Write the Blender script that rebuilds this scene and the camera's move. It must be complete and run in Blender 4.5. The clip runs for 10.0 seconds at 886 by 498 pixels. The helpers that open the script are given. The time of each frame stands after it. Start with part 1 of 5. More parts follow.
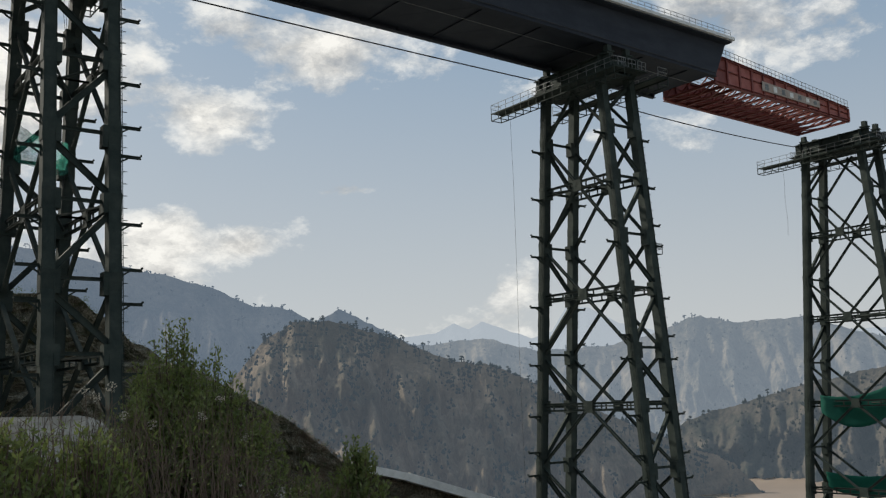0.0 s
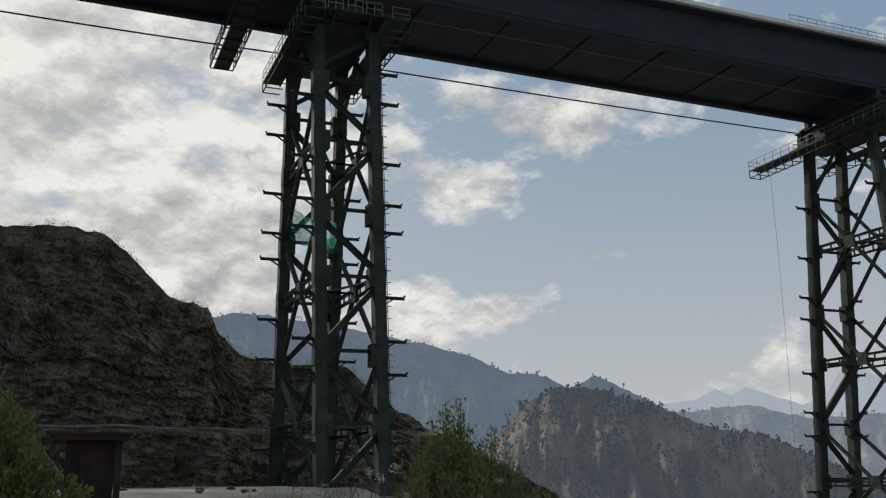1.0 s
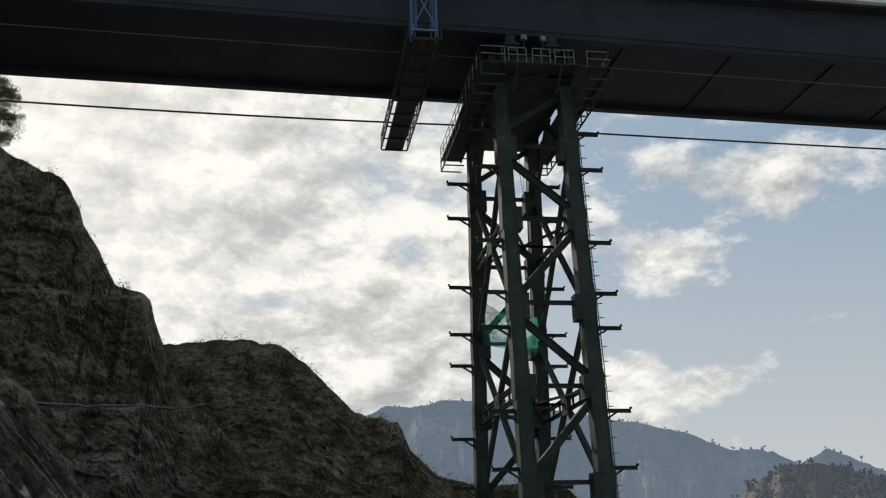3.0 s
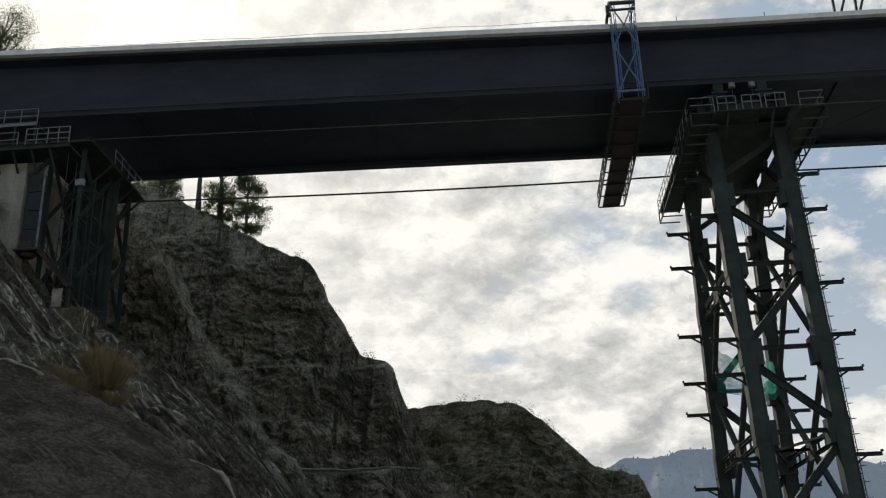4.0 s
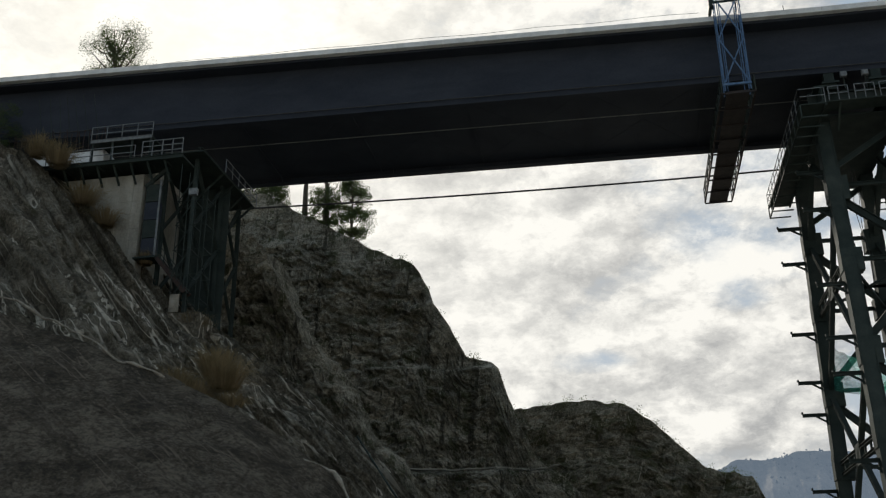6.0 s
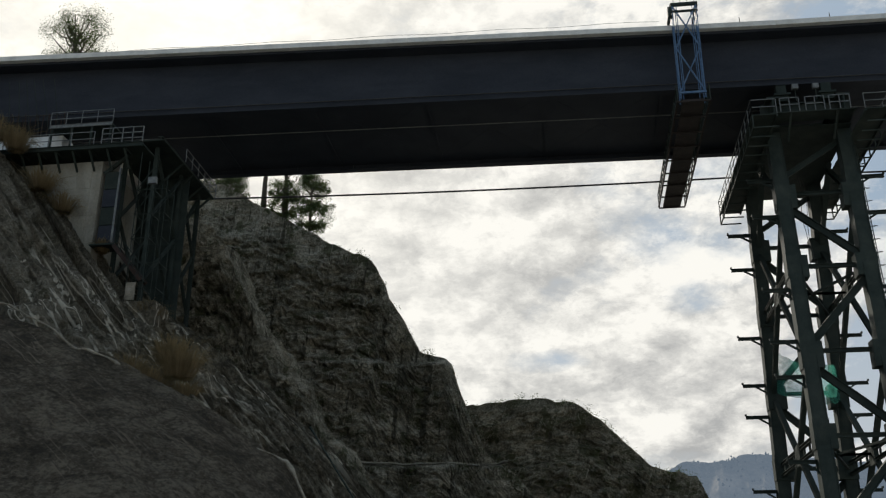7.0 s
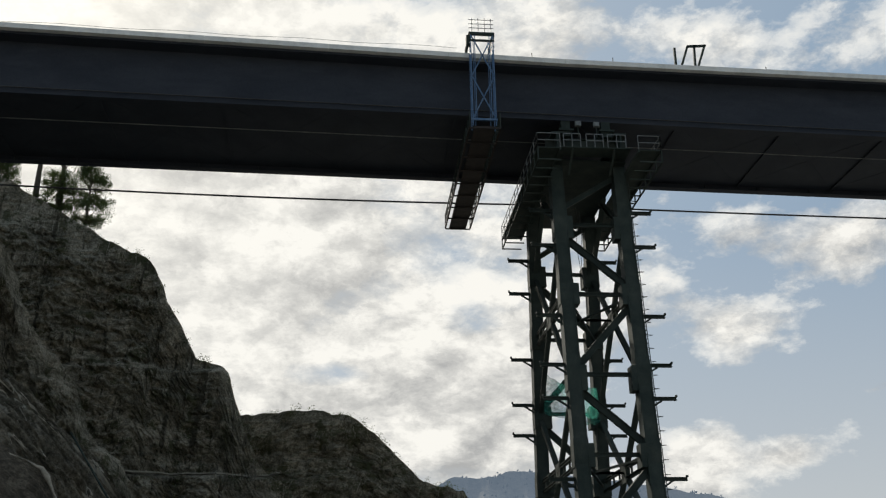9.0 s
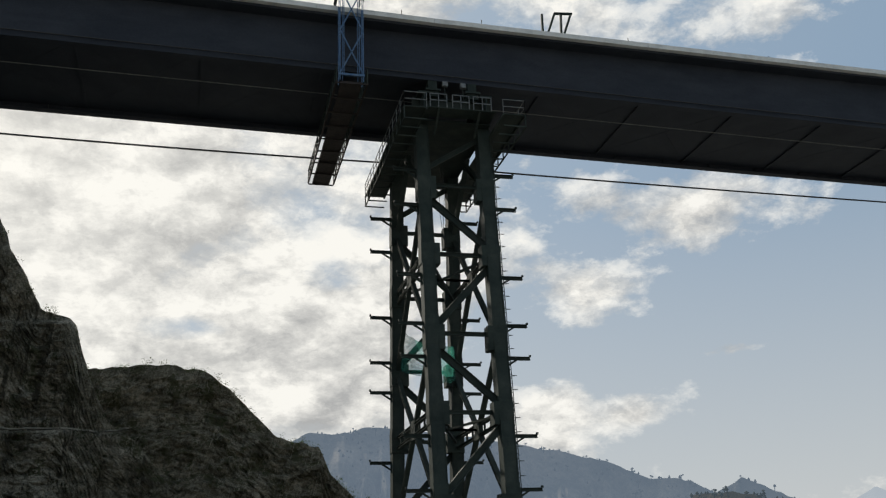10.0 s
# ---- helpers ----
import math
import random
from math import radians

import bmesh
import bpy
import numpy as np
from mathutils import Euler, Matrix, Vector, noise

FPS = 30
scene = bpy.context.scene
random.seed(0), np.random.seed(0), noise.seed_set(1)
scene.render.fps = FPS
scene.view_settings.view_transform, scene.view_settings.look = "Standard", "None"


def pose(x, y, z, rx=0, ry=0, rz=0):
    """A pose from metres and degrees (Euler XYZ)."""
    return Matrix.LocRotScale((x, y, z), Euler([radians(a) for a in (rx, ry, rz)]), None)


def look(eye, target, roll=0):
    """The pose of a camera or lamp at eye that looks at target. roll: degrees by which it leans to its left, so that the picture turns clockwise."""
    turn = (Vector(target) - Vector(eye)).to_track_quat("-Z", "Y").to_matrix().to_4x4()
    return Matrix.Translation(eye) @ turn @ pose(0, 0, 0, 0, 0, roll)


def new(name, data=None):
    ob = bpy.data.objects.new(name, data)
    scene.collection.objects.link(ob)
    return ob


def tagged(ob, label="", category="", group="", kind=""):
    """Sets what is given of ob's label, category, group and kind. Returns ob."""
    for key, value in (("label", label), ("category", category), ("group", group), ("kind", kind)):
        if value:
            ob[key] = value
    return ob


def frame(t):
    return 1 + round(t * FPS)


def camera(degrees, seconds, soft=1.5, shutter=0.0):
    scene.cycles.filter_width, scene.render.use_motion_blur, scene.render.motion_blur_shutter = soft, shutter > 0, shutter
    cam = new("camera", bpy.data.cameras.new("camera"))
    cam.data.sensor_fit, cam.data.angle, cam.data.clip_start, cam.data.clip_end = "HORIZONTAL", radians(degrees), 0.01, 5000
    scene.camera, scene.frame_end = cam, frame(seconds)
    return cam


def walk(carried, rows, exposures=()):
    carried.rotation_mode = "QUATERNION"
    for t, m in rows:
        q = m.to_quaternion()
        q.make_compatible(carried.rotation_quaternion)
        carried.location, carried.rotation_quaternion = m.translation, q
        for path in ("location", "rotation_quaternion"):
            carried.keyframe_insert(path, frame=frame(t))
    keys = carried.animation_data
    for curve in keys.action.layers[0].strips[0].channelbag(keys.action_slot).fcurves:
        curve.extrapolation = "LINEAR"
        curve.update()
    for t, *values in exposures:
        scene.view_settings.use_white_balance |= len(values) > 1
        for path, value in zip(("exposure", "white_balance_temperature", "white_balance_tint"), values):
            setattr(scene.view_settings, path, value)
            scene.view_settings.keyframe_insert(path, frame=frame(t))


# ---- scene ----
cam = camera(48.6, 10.0, soft=1.25)
walk(cam, [
    (0.0, pose(-3.509, -10.581, -4.432, 99.052, 1.708, -36.279)),
    (0.5, pose(-3.441, -10.040, -4.126, 100.785, 0.903, -28.727)),
    (1.0, pose(-3.665, -10.155, -4.170, 103.200, 0.764, -21.577)),
    (1.5, pose(-4.119, -12.018, -4.440, 105.454, 1.273, -16.624)),
    (2.0, pose(-4.893, -13.908, -4.771, 106.359, 1.906, -14.257)),
    (2.65, pose(0.250, 1.400, 0.600, 107.050, 2.050, -10.850)),
    (3.3, pose(0.375, 5.118, 1.072, 109.499, 1.479, -6.489)),
    (3.5, pose(0.313, 6.238, 1.350, 110.443, 1.479, -3.457)),
    (4.0, pose(-0.076, 1.146, 0.455, 111.625, 1.820, 4.494)),
    (4.5, pose(-0.034, 0.228, 0.095, 112.428, 1.580, 9.121)),
    (5.0, pose(-0.057, 0.330, 0.136, 112.111, 1.057, 10.160)),
    (6.5, pose(-0.188, 1.049, 0.425, 111.731, 0.607, 10.404)),
    (7.0, pose(-0.012, 0.093, 0.037, 111.602, -0.016, 7.512)),
    (7.5, pose(-0.005, 0.076, 0.030, 111.574, -0.063, 3.814)),
    (8.0, pose(0.002, -0.090, -0.035, 111.554, 0.014, 1.243)),
    (8.5, pose(-0.001, -0.030, -0.012, 111.807, 0.127, -1.695)),
    (9.0, pose(-0.002, -0.019, -0.008, 112.217, 0.981, -5.426)),
    (9.5, pose(-0.001, -0.005, -0.002, 111.645, 1.845, -9.585)),
    (10.0, pose(0.025, 0.099, 0.036, 109.546, 2.042, -13.615)),
], exposures=[(0.0, 0.10, 6600, 10), (0.5, -0.02, 6550, 10), (1.0, -0.10, 6550, 10), (2.0, 0.0, 6650, 10), (3.5, 0.14, 6620, 10), (10.0, 0.08, 6620, 10)])

# ---- light: a low sun behind broken cloud ----
SUN_AZ, SUN_EL = radians(-27), radians(35)
SUN_DIR = Vector((math.sin(SUN_AZ) * math.cos(SUN_EL), math.cos(SUN_AZ) * math.cos(SUN_EL), math.sin(SUN_EL)))
sun = new("sun", bpy.data.lights.new("sun", "SUN"))
sun.data.energy, sun.data.angle, sun.data.color = 3.5, radians(2.5), (1.0, 0.93, 0.82)
sun.matrix_world = look(SUN_DIR * 400, (0, 0, 0))


class Nodes:
    """Short hand for building a node tree."""

    def __init__(self, tree):
        self.t = tree
        self.t.nodes.clear()

    def n(self, kind, ins=None, **props):
        node = self.t.nodes.new(kind)
        for k, v in props.items():
            if k == "operation": node.operation = v
            elif k == "data_type": node.data_type = v
            elif k == "blend_type": node.blend_type = v
            elif k == "sky_type": node.sky_type = v
            elif k == "feature": node.feature = v
        for k, v in (ins or {}).items():
            s = node.inputs[k]
            if isinstance(v, bpy.types.NodeSocket): self.t.links.new(v, s)
            else: s.default_value = v
        return node

    def math(self, op, a, b=0.0, clamp=False):
        m = self.n("ShaderNodeMath", {0: a, 1: b}, operation=op)
        m.use_clamp = clamp
        return m.outputs[0]

    def noise(self, vec, scale, detail=4.0, rough=0.55, dist=0.0):
        return self.n("ShaderNodeTexNoise", {"Vector": vec, "Scale": scale, "Detail": detail, "Roughness": rough, "Distortion": dist}).outputs[0]

    def ramp(self, fac, stops):
        r = self.n("ShaderNodeValToRGB", {"Fac": fac})
        el = r.color_ramp.elements
        while len(el) < len(stops): el.new(0.5)
        for e, (pos, c) in zip(el, stops):
            e.position, e.color = pos, (*c, 1) if len(c) == 3 else c
        return r.outputs[0]

    def mix(self, fac, a, b, blend="MIX"):
        m = self.n("ShaderNodeMixRGB", {"Fac": fac, "Color1": a, "Color2": b}, blend_type=blend)
        return m.outputs[0]


def g3(v): return (v, v, v)


world = bpy.data.worlds.new("world")
scene.world = world
world.use_nodes = True
N = Nodes(world.node_tree)
way = N.n("ShaderNodeTexCoord").outputs["Generated"]
sky = N.n("ShaderNodeTexSky", sky_type="NISHITA")
sky.sun_disc, sky.sun_elevation, sky.sun_rotation = False, SUN_EL, SUN_AZ
sky.air_density, sky.dust_density, sky.ozone_density = 1.0, 1.6, 2.0
sep = N.n("ShaderNodeSeparateXYZ", {0: way})
zz = N.math("MAXIMUM", sep.outputs[2], 0.0)
bearing = N.math("MULTIPLY", N.math("ARCTAN2", sep.outputs[0], sep.outputs[1]), 57.296)
height = N.math("MULTIPLY", N.math("ARCSINE", sep.outputs[2]), 57.296)
plane = N.n("ShaderNodeVectorMath", {0: way, 1: (1.0, 1.0, 1.75)}, operation="MULTIPLY").outputs[0]
toward = N.n("ShaderNodeVectorMath", {0: way, 1: tuple(SUN_DIR)}, operation="DOT_PRODUCT").outputs["Value"]
pos_dot = N.math("MAXIMUM", toward, 0.0)
near_sun = N.math("POWER", pos_dot, 5.0)
glow = N.math("POWER", pos_dot, 40.0)
wide = N.noise(plane, 3.0, 2.0, 0.5)
puff = N.noise(plane, 9.0, 13.0, 0.60, 0.0)
wobble = N.n("ShaderNodeTexNoise", {"Vector": plane, "Scale": 13.0, "Detail": 6.0, "Roughness": 0.6}).outputs[1]


def billows(vec):
    """Rounded cloud heaps, large ones carrying smaller ones."""
    bent = N.n("ShaderNodeVectorMath", {0: vec, 1: N.n("ShaderNodeVectorMath", {0: wobble, 3: 0.10}, operation="SCALE").outputs[0]}, operation="ADD").outputs[0]
    node = N.n("ShaderNodeTexVoronoi", {"Vector": bent, "Scale": 10.0, "Detail": 5.0, "Roughness": 0.60, "Lacunarity": 2.3, "Smoothness": 0.55}, feature="SMOOTH_F1")
    node.normalize = True
    return N.math("SUBTRACT", 0.85, node.outputs[0])


# cloud masses and clear gaps: bearing, height, half width, half height in degrees, amount
MASSES = ((-8, 21, 17, 10, 0.13), (2.5, 12.6, 5.5, 2.4, 0.16), (8, 13.5, 4.5, 4.0, 0.16), (-0.6, 15.0, 3.2, 0.8, -0.20), (7.5, 18.3, 2.0, 1.1, -0.12),
          (20.5, 9.9, 2.0, 1.7, 0.19), (24.8, 9.4, 1.7, 1.0, 0.20), (24.2, 16.8, 3.4, 1.7, 0.17), (29.6, 20.2, 4.5, 2.2, 0.15), (31.2, 12.6, 2.4, 0.5, 0.16),
          (36, 14.5, 6, 4, -0.11), (22, 12.8, 4, 1.2, -0.10), (40.5, 6.6, 2.4, 2.2, 0.19), (57, 20.5, 6, 2.6, 0.17), (52, 10, 9, 5, -0.12), (34, 8.0, 7, 2.6, -0.12), (15, 21, 6, 5, 0.05))
gather = 0.0
for mb, mh, mw, mt, ma in MASSES:
    du = N.math("POWER", N.math("ABSOLUTE", N.math("DIVIDE", N.math("SUBTRACT", bearing, mb), mw)), 2.0)
    dv = N.math("POWER", N.math("ABSOLUTE", N.math("DIVIDE", N.math("SUBTRACT", height, mh), mt)), 2.0)
    gather = N.math("ADD", gather, N.math("MULTIPLY", N.math("EXPONENT", N.math("MULTIPLY", N.math("ADD", du, dv), -1.0)), ma))
heap = billows(plane)
body = N.math("ADD", N.math("MULTIPLY", wide, 0.26), N.math("MULTIPLY", puff, 0.52))
body = N.math("ADD", body, N.math("MULTIPLY", heap, 0.30))
body = N.math("ADD", N.math("ADD", body, gather), N.math("SUBTRACT", N.math("MULTIPLY", near_sun, 0.19), 0.066))
mask = N.ramp(body, [(0.522, g3(0)), (0.572, g3(0.58)), (0.645, g3(1))])
lit = N.n("ShaderNodeVectorMath", {0: plane, 1: (-0.012, 0.0, 0.030)}, operation="ADD").outputs[0]
relief = N.math("ADD", N.math("MULTIPLY", N.math("SUBTRACT", puff, N.noise(lit, 9.0, 13.0, 0.60, 0.0)), 0.7), N.math("MULTIPLY", N.math("SUBTRACT", heap, billows(lit)), 0.7))
mottle = N.math("SUBTRACT", N.noise(plane, 5.5, 8.0, 0.6, 0.1), 0.5)
tone = N.math("ADD", N.math("ADD", N.math("MULTIPLY", relief, 3.4), 0.60), N.math("MULTIPLY", mottle, 1.5))
cloud = N.ramp(tone, [(0.05, (0.34, 0.35, 0.36)), (0.45, (0.56, 0.565, 0.555)), (0.9, (0.88, 0.875, 0.835))])
cloud = N.mix(N.math("MULTIPLY", near_sun, 0.36, True), cloud, (1.0, 0.985, 0.91, 1))
blue = N.mix(0.8, N.n("ShaderNodeVectorMath", {0: sky.outputs[0], 1: (0.05, 0.05, 0.05)}, operation="MULTIPLY").outputs[0], (0.275, 0.39, 0.525, 1))
haze = N.ramp(zz, [(0.0, g3(0.95)), (0.14, g3(0.6)), (0.38, g3(0.0))])
blue = N.mix(haze, blue, (0.57, 0.585, 0.575, 1))
blue = N.mix(N.math("MULTIPLY", near_sun, 0.8, True), blue, (0.60, 0.645, 0.68, 1))
both = N.mix(mask, blue, cloud)
both = N.mix(N.math("MULTIPLY", glow, 0.6, True), both, (1.20, 1.16, 1.04, 1))
away = N.n("ShaderNodeMapRange", {"Value": toward, "From Min": -0.5, "From Max": 0.35, "To Min": 0.9, "To Max": 1.0}).outputs[0]
both = N.n("ShaderNodeVectorMath", {0: both, 3: away}, operation="SCALE").outputs[0]
N.n("ShaderNodeOutputWorld", {0: N.n("ShaderNodeBackground", {"Color": both, "Strength": 1.0}).outputs[0]})


# ---- materials ----
def material(name, colours, scale, rough=0.8, metal=0.0, bump=0.3, fine_scale=None, stretch=(1, 1, 1), random=0.0, spec=0.3, haze=None, streak=None, translucent=None):
    m = bpy.data.materials.new(name)
    m.use_nodes = True
    K = Nodes(m.node_tree)
    pos = K.n("ShaderNodeNewGeometry").outputs["Position"]
    vec = K.n("ShaderNodeVectorMath", {0: pos, 1: stretch}, operation="MULTIPLY").outputs[0]
    a = K.noise(vec, scale, 6.0, 0.6, 0.3)
    b = K.noise(pos, fine_scale or scale * 9, 5.0, 0.65)
    f = K.math("ADD", K.math("MULTIPLY", a, 0.68), K.math("MULTIPLY", b, 0.32))
    lo, hi = 0.36, 0.64
    col = K.ramp(f, [(lo + (hi - lo) * i / max(1, len(colours) - 1), c) for i, c in enumerate(colours)])
    if streak:
        sv = K.n("ShaderNodeVectorMath", {0: pos, 1: streak[0]}, operation="MULTIPLY").outputs[0]
        s = K.ramp(K.noise(sv, 1.0, 5.0, 0.6, 0.6), [(streak[2], g3(0)), (streak[2] + 0.07, g3(1))])
        col = K.mix(s, col, (*streak[1], 1))
    if random:
        r = K.n("ShaderNodeObjectInfo").outputs["Random"] if random > 0 else K.n("ShaderNodeNewGeometry").outputs["Random Per Island"]
        v = K.math("ADD", 1.0 - abs(random) / 2, K.math("MULTIPLY", r, abs(random)))
        col = K.n("ShaderNodeVectorMath", {0: col, 3: v}, operation="SCALE").outputs[0]
    bs = K.n("ShaderNodeBsdfPrincipled", {"Base Color": col, "Roughness": K.math("ADD", rough - 0.08, K.math("MULTIPLY", b, 0.16)), "Metallic": metal, "Specular IOR Level": spec})
    if bump:
        K.t.links.new(K.n("ShaderNodeBump", {"Height": f, "Strength": bump, "Distance": 0.4 / scale}).outputs[0], bs.inputs["Normal"])
    out = bs.outputs[0]
    if translucent:
        tr = K.n("ShaderNodeBsdfTranslucent", {"Color": (*translucent, 1)})
        out = K.n("ShaderNodeMixShader", {0: 0.45, 1: out, 2: tr.outputs[0]}).outputs[0]
    # aerial haze painted in: a flat emission mixed over the surface
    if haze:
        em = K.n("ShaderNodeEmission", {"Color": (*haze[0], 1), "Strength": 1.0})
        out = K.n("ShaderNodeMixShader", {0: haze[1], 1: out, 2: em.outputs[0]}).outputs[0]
    K.n("ShaderNodeOutputMaterial", {0: out})
    return m


def rock(name, dark, mid, light, scale, streak=None, grain=(0.0, 0.0, 1.0), pale=(0.4, 0.375, 0.32), veins=0.012, drips=0.55, moss=(0.045, 0.052, 0.024), moss_at=0.56, strata=2.2, run_detail=4.0):
    """Weathered rock: blotches, bedding, moss and pale runs along a grain, with crack shade painted in."""
    m = bpy.data.materials.new(name)
    m.use_nodes = True
    K = Nodes(m.node_tree)
    pos = K.n("ShaderNodeNewGeometry").outputs["Position"]
    g = Vector(grain).normalized()
    a = g.orthogonal().normalized()
    b = g.cross(a)

    def dot(v, k): return K.math("MULTIPLY", K.n("ShaderNodeVectorMath", {0: pos, 1: tuple(v)}, operation="DOT_PRODUCT").outputs["Value"], k)
    along = K.n("ShaderNodeCombineXYZ", {0: dot(a, 1.0), 1: dot(b, 1.0), 2: dot(g, 0.03)}).outputs[0]
    bed = K.n("ShaderNodeVectorMath", {0: pos, 1: (0.35, 0.35, strata)}, operation="MULTIPLY").outputs[0]
    blotch = K.noise(pos, scale, 8.0, 0.68, 0.4)
    grit = K.noise(pos, scale * 9, 9.0, 0.78)
    dust = K.noise(pos, 5.0, 5.0, 0.8)
    beds = K.noise(bed, 0.8, 7.0, 0.66, 0.5)
    f = K.math("ADD", K.math("ADD", K.math("MULTIPLY", blotch, 0.42), K.math("MULTIPLY", grit, 0.40)), K.math("MULTIPLY", beds, 0.20))
    f = K.math("ADD", f, K.math("MULTIPLY", K.math("SUBTRACT", dust, 0.5), 0.42))
    col = K.ramp(f, [(0.43, dark), (0.51, mid), (0.60, light)])
    mo = K.ramp(K.noise(pos, scale * 2.1, 9.0, 0.72, 0.3), [(moss_at, g3(0)), (moss_at + 0.05, g3(0.85))])
    col = K.mix(mo, col, (*moss, 1))
    vein = K.math("ABSOLUTE", K.math("SUBTRACT", K.noise(along, 0.8, run_detail, 0.5, 0.12), 0.5))
    runs = K.ramp(vein, [(0.0, g3(0.95)), (veins * 0.45, g3(0.8)), (veins, g3(0))])
    runs = K.math("MULTIPLY", runs, K.ramp(K.noise(pos, 0.16, 3.0, 0.5), [(0.38, g3(0)), (0.50, g3(1))]))
    col = K.mix(runs, col, (*pale, 1))
    drip = K.ramp(K.noise(along, 1.25, 6.0, 0.6, 0.2), [(0.36, g3(drips)), (0.42, g3(0))])
    col = K.mix(drip, col, tuple(c * 0.6 for c in dark) + (1,))
    # crevice shade put into the colour along crack lines, besides the bump
    crack = K.n("ShaderNodeTexVoronoi", {"Vector": K.mix(0.3, bed, K.n("ShaderNodeTexNoise", {"Vector": pos, "Scale": 1.3, "Detail": 4.0}).outputs[1]), "Scale": 0.9}, feature="DISTANCE_TO_EDGE").outputs[0]
    col = K.mix(K.ramp(crack, [(0.0, g3(0.45)), (0.035, g3(0))]), col, tuple(c * 0.6 for c in dark) + (1,))
    h = K.math("ADD", f, K.math("ADD", K.math("MULTIPLY", runs, 0.06), K.math("MULTIPLY", K.math("MINIMUM", crack, 0.12), 1.2)))
    bs = K.n("ShaderNodeBsdfPrincipled", {"Base Color": col, "Roughness": 0.95, "Specular IOR Level": 0.15})
    K.t.links.new(K.n("ShaderNodeBump", {"Height": h, "Strength": 1.0, "Distance": 0.7}).outputs[0], bs.inputs["Normal"])
    K.n("ShaderNodeOutputMaterial", {0: bs.outputs[0]})
    return m


STEEL = material("painted_steel_green", [(0.022, 0.031, 0.028), (0.033, 0.044, 0.039), (0.050, 0.059, 0.052)], 0.7, 0.68, 0.0, 0.10, 14, random=0.3, spec=0.1)
DECK = material("deck_steel", [(0.026, 0.031, 0.041), (0.033, 0.039, 0.050), (0.042, 0.048, 0.060)], 0.25, 0.7, 0.0, 0.05, 6, stretch=(1, 1, 3), spec=0.12)
BLUE = material("blue_paint", [(0.04, 0.09, 0.17), (0.07, 0.14, 0.25), (0.12, 0.18, 0.26)], 2.5, 0.5, 0.0, 0.05)
GALV = material("galvanised_rail", [(0.09, 0.10, 0.10), (0.15, 0.16, 0.16), (0.22, 0.23, 0.22)], 3.0, 0.5, 0.2, 0.05)
RUST = material("rusty_brown_steel", [(0.022, 0.015, 0.012), (0.036, 0.022, 0.017), (0.060, 0.036, 0.026)], 1.8, 0.75)
RED = material("red_oxide_steel", [(0.12, 0.032, 0.027), (0.18, 0.045, 0.037), (0.24, 0.068, 0.054)], 0.9, 0.55, 0.0, 0.05)
PINK = material("faded_red_web", [(0.24, 0.070, 0.058), (0.31, 0.098, 0.080), (0.37, 0.14, 0.115)], 0.9, 0.6, 0.0, 0.05)
SIGN = material("sign_plate", [(0.30, 0.24, 0.20), (0.40, 0.34, 0.29)], 1.5, 0.6, 0.0, 0.0)
CONC = material("board_marked_concrete", [(0.18, 0.17, 0.14), (0.27, 0.258, 0.215), (0.36, 0.345, 0.29)], 0.8, 0.9, 0.0, 0.35, 7, stretch=(1, 1, 0.35))
LIP = material("pale_sprayed_concrete", [(0.11, 0.098, 0.075), (0.24, 0.215, 0.17), (0.40, 0.365, 0.295)], 1.1, 0.95, 0.0, 0.5, 12)
BROWN = material("brown_primer", [(0.020, 0.017, 0.016), (0.029, 0.023, 0.021), (0.042, 0.032, 0.028)], 1.8, 0.75)
NET_DENSE = material("dense_green_net", [(0.012, 0.10, 0.075), (0.02, 0.15, 0.11)], 1.2, 0.8, 0, 0.2, translucent=(0.03, 0.24, 0.17))
PALE = material("pale_concrete", [(0.56, 0.56, 0.54), (0.68, 0.68, 0.65), (0.76, 0.76, 0.73)], 0.9, 0.85, 0.0, 0.15)
CABLE = material("black_pipe", [(0.03, 0.03, 0.03), (0.05, 0.05, 0.05)], 3, 0.5, 0, 0)
NET = bpy.data.materials.new("green_safety_net")
NET.use_nodes = True
K = Nodes(NET.node_tree)
weave = K.noise(K.n("ShaderNodeNewGeometry").outputs["Position"], 2.5, 4.0, 0.6)
cloth = K.n("ShaderNodeMixShader", {0: 0.6, 1: K.n("ShaderNodeBsdfDiffuse", {"Color": (0.05, 0.24, 0.19, 1)}).outputs[0], 2: K.n("ShaderNodeBsdfTranslucent", {"Color": (0.10, 0.45, 0.36, 1)}).outputs[0]}).outputs[0]
K.n("ShaderNodeOutputMaterial", {0: K.n("ShaderNodeMixShader", {0: K.ramp(weave, [(0.3, g3(0.22)), (0.7, g3(0.5))]), 1: K.n("ShaderNodeBsdfTransparent").outputs[0], 2: cloth}).outputs[0]})
ROCK = rock("cliff_rock", (0.112, 0.104, 0.075), (0.240, 0.222, 0.168), (0.47, 0.435, 0.345), 0.22, grain=(0.02, 0.2, 1.0), pale=(0.46, 0.42, 0.34), veins=0.006, drips=0.95, moss=(0.070, 0.076, 0.038), moss_at=0.54, strata=1.5)
SCRUB = rock("scrub_hillside", (0.096, 0.088, 0.061), (0.200, 0.180, 0.130), (0.40, 0.36, 0.27), 0.30, grain=(0.3, 0.6, 1.0), pale=(0.42, 0.38, 0.30), veins=0.008, drips=0.5, moss_at=0.52, moss=(0.072, 0.074, 0.036), strata=1.2)
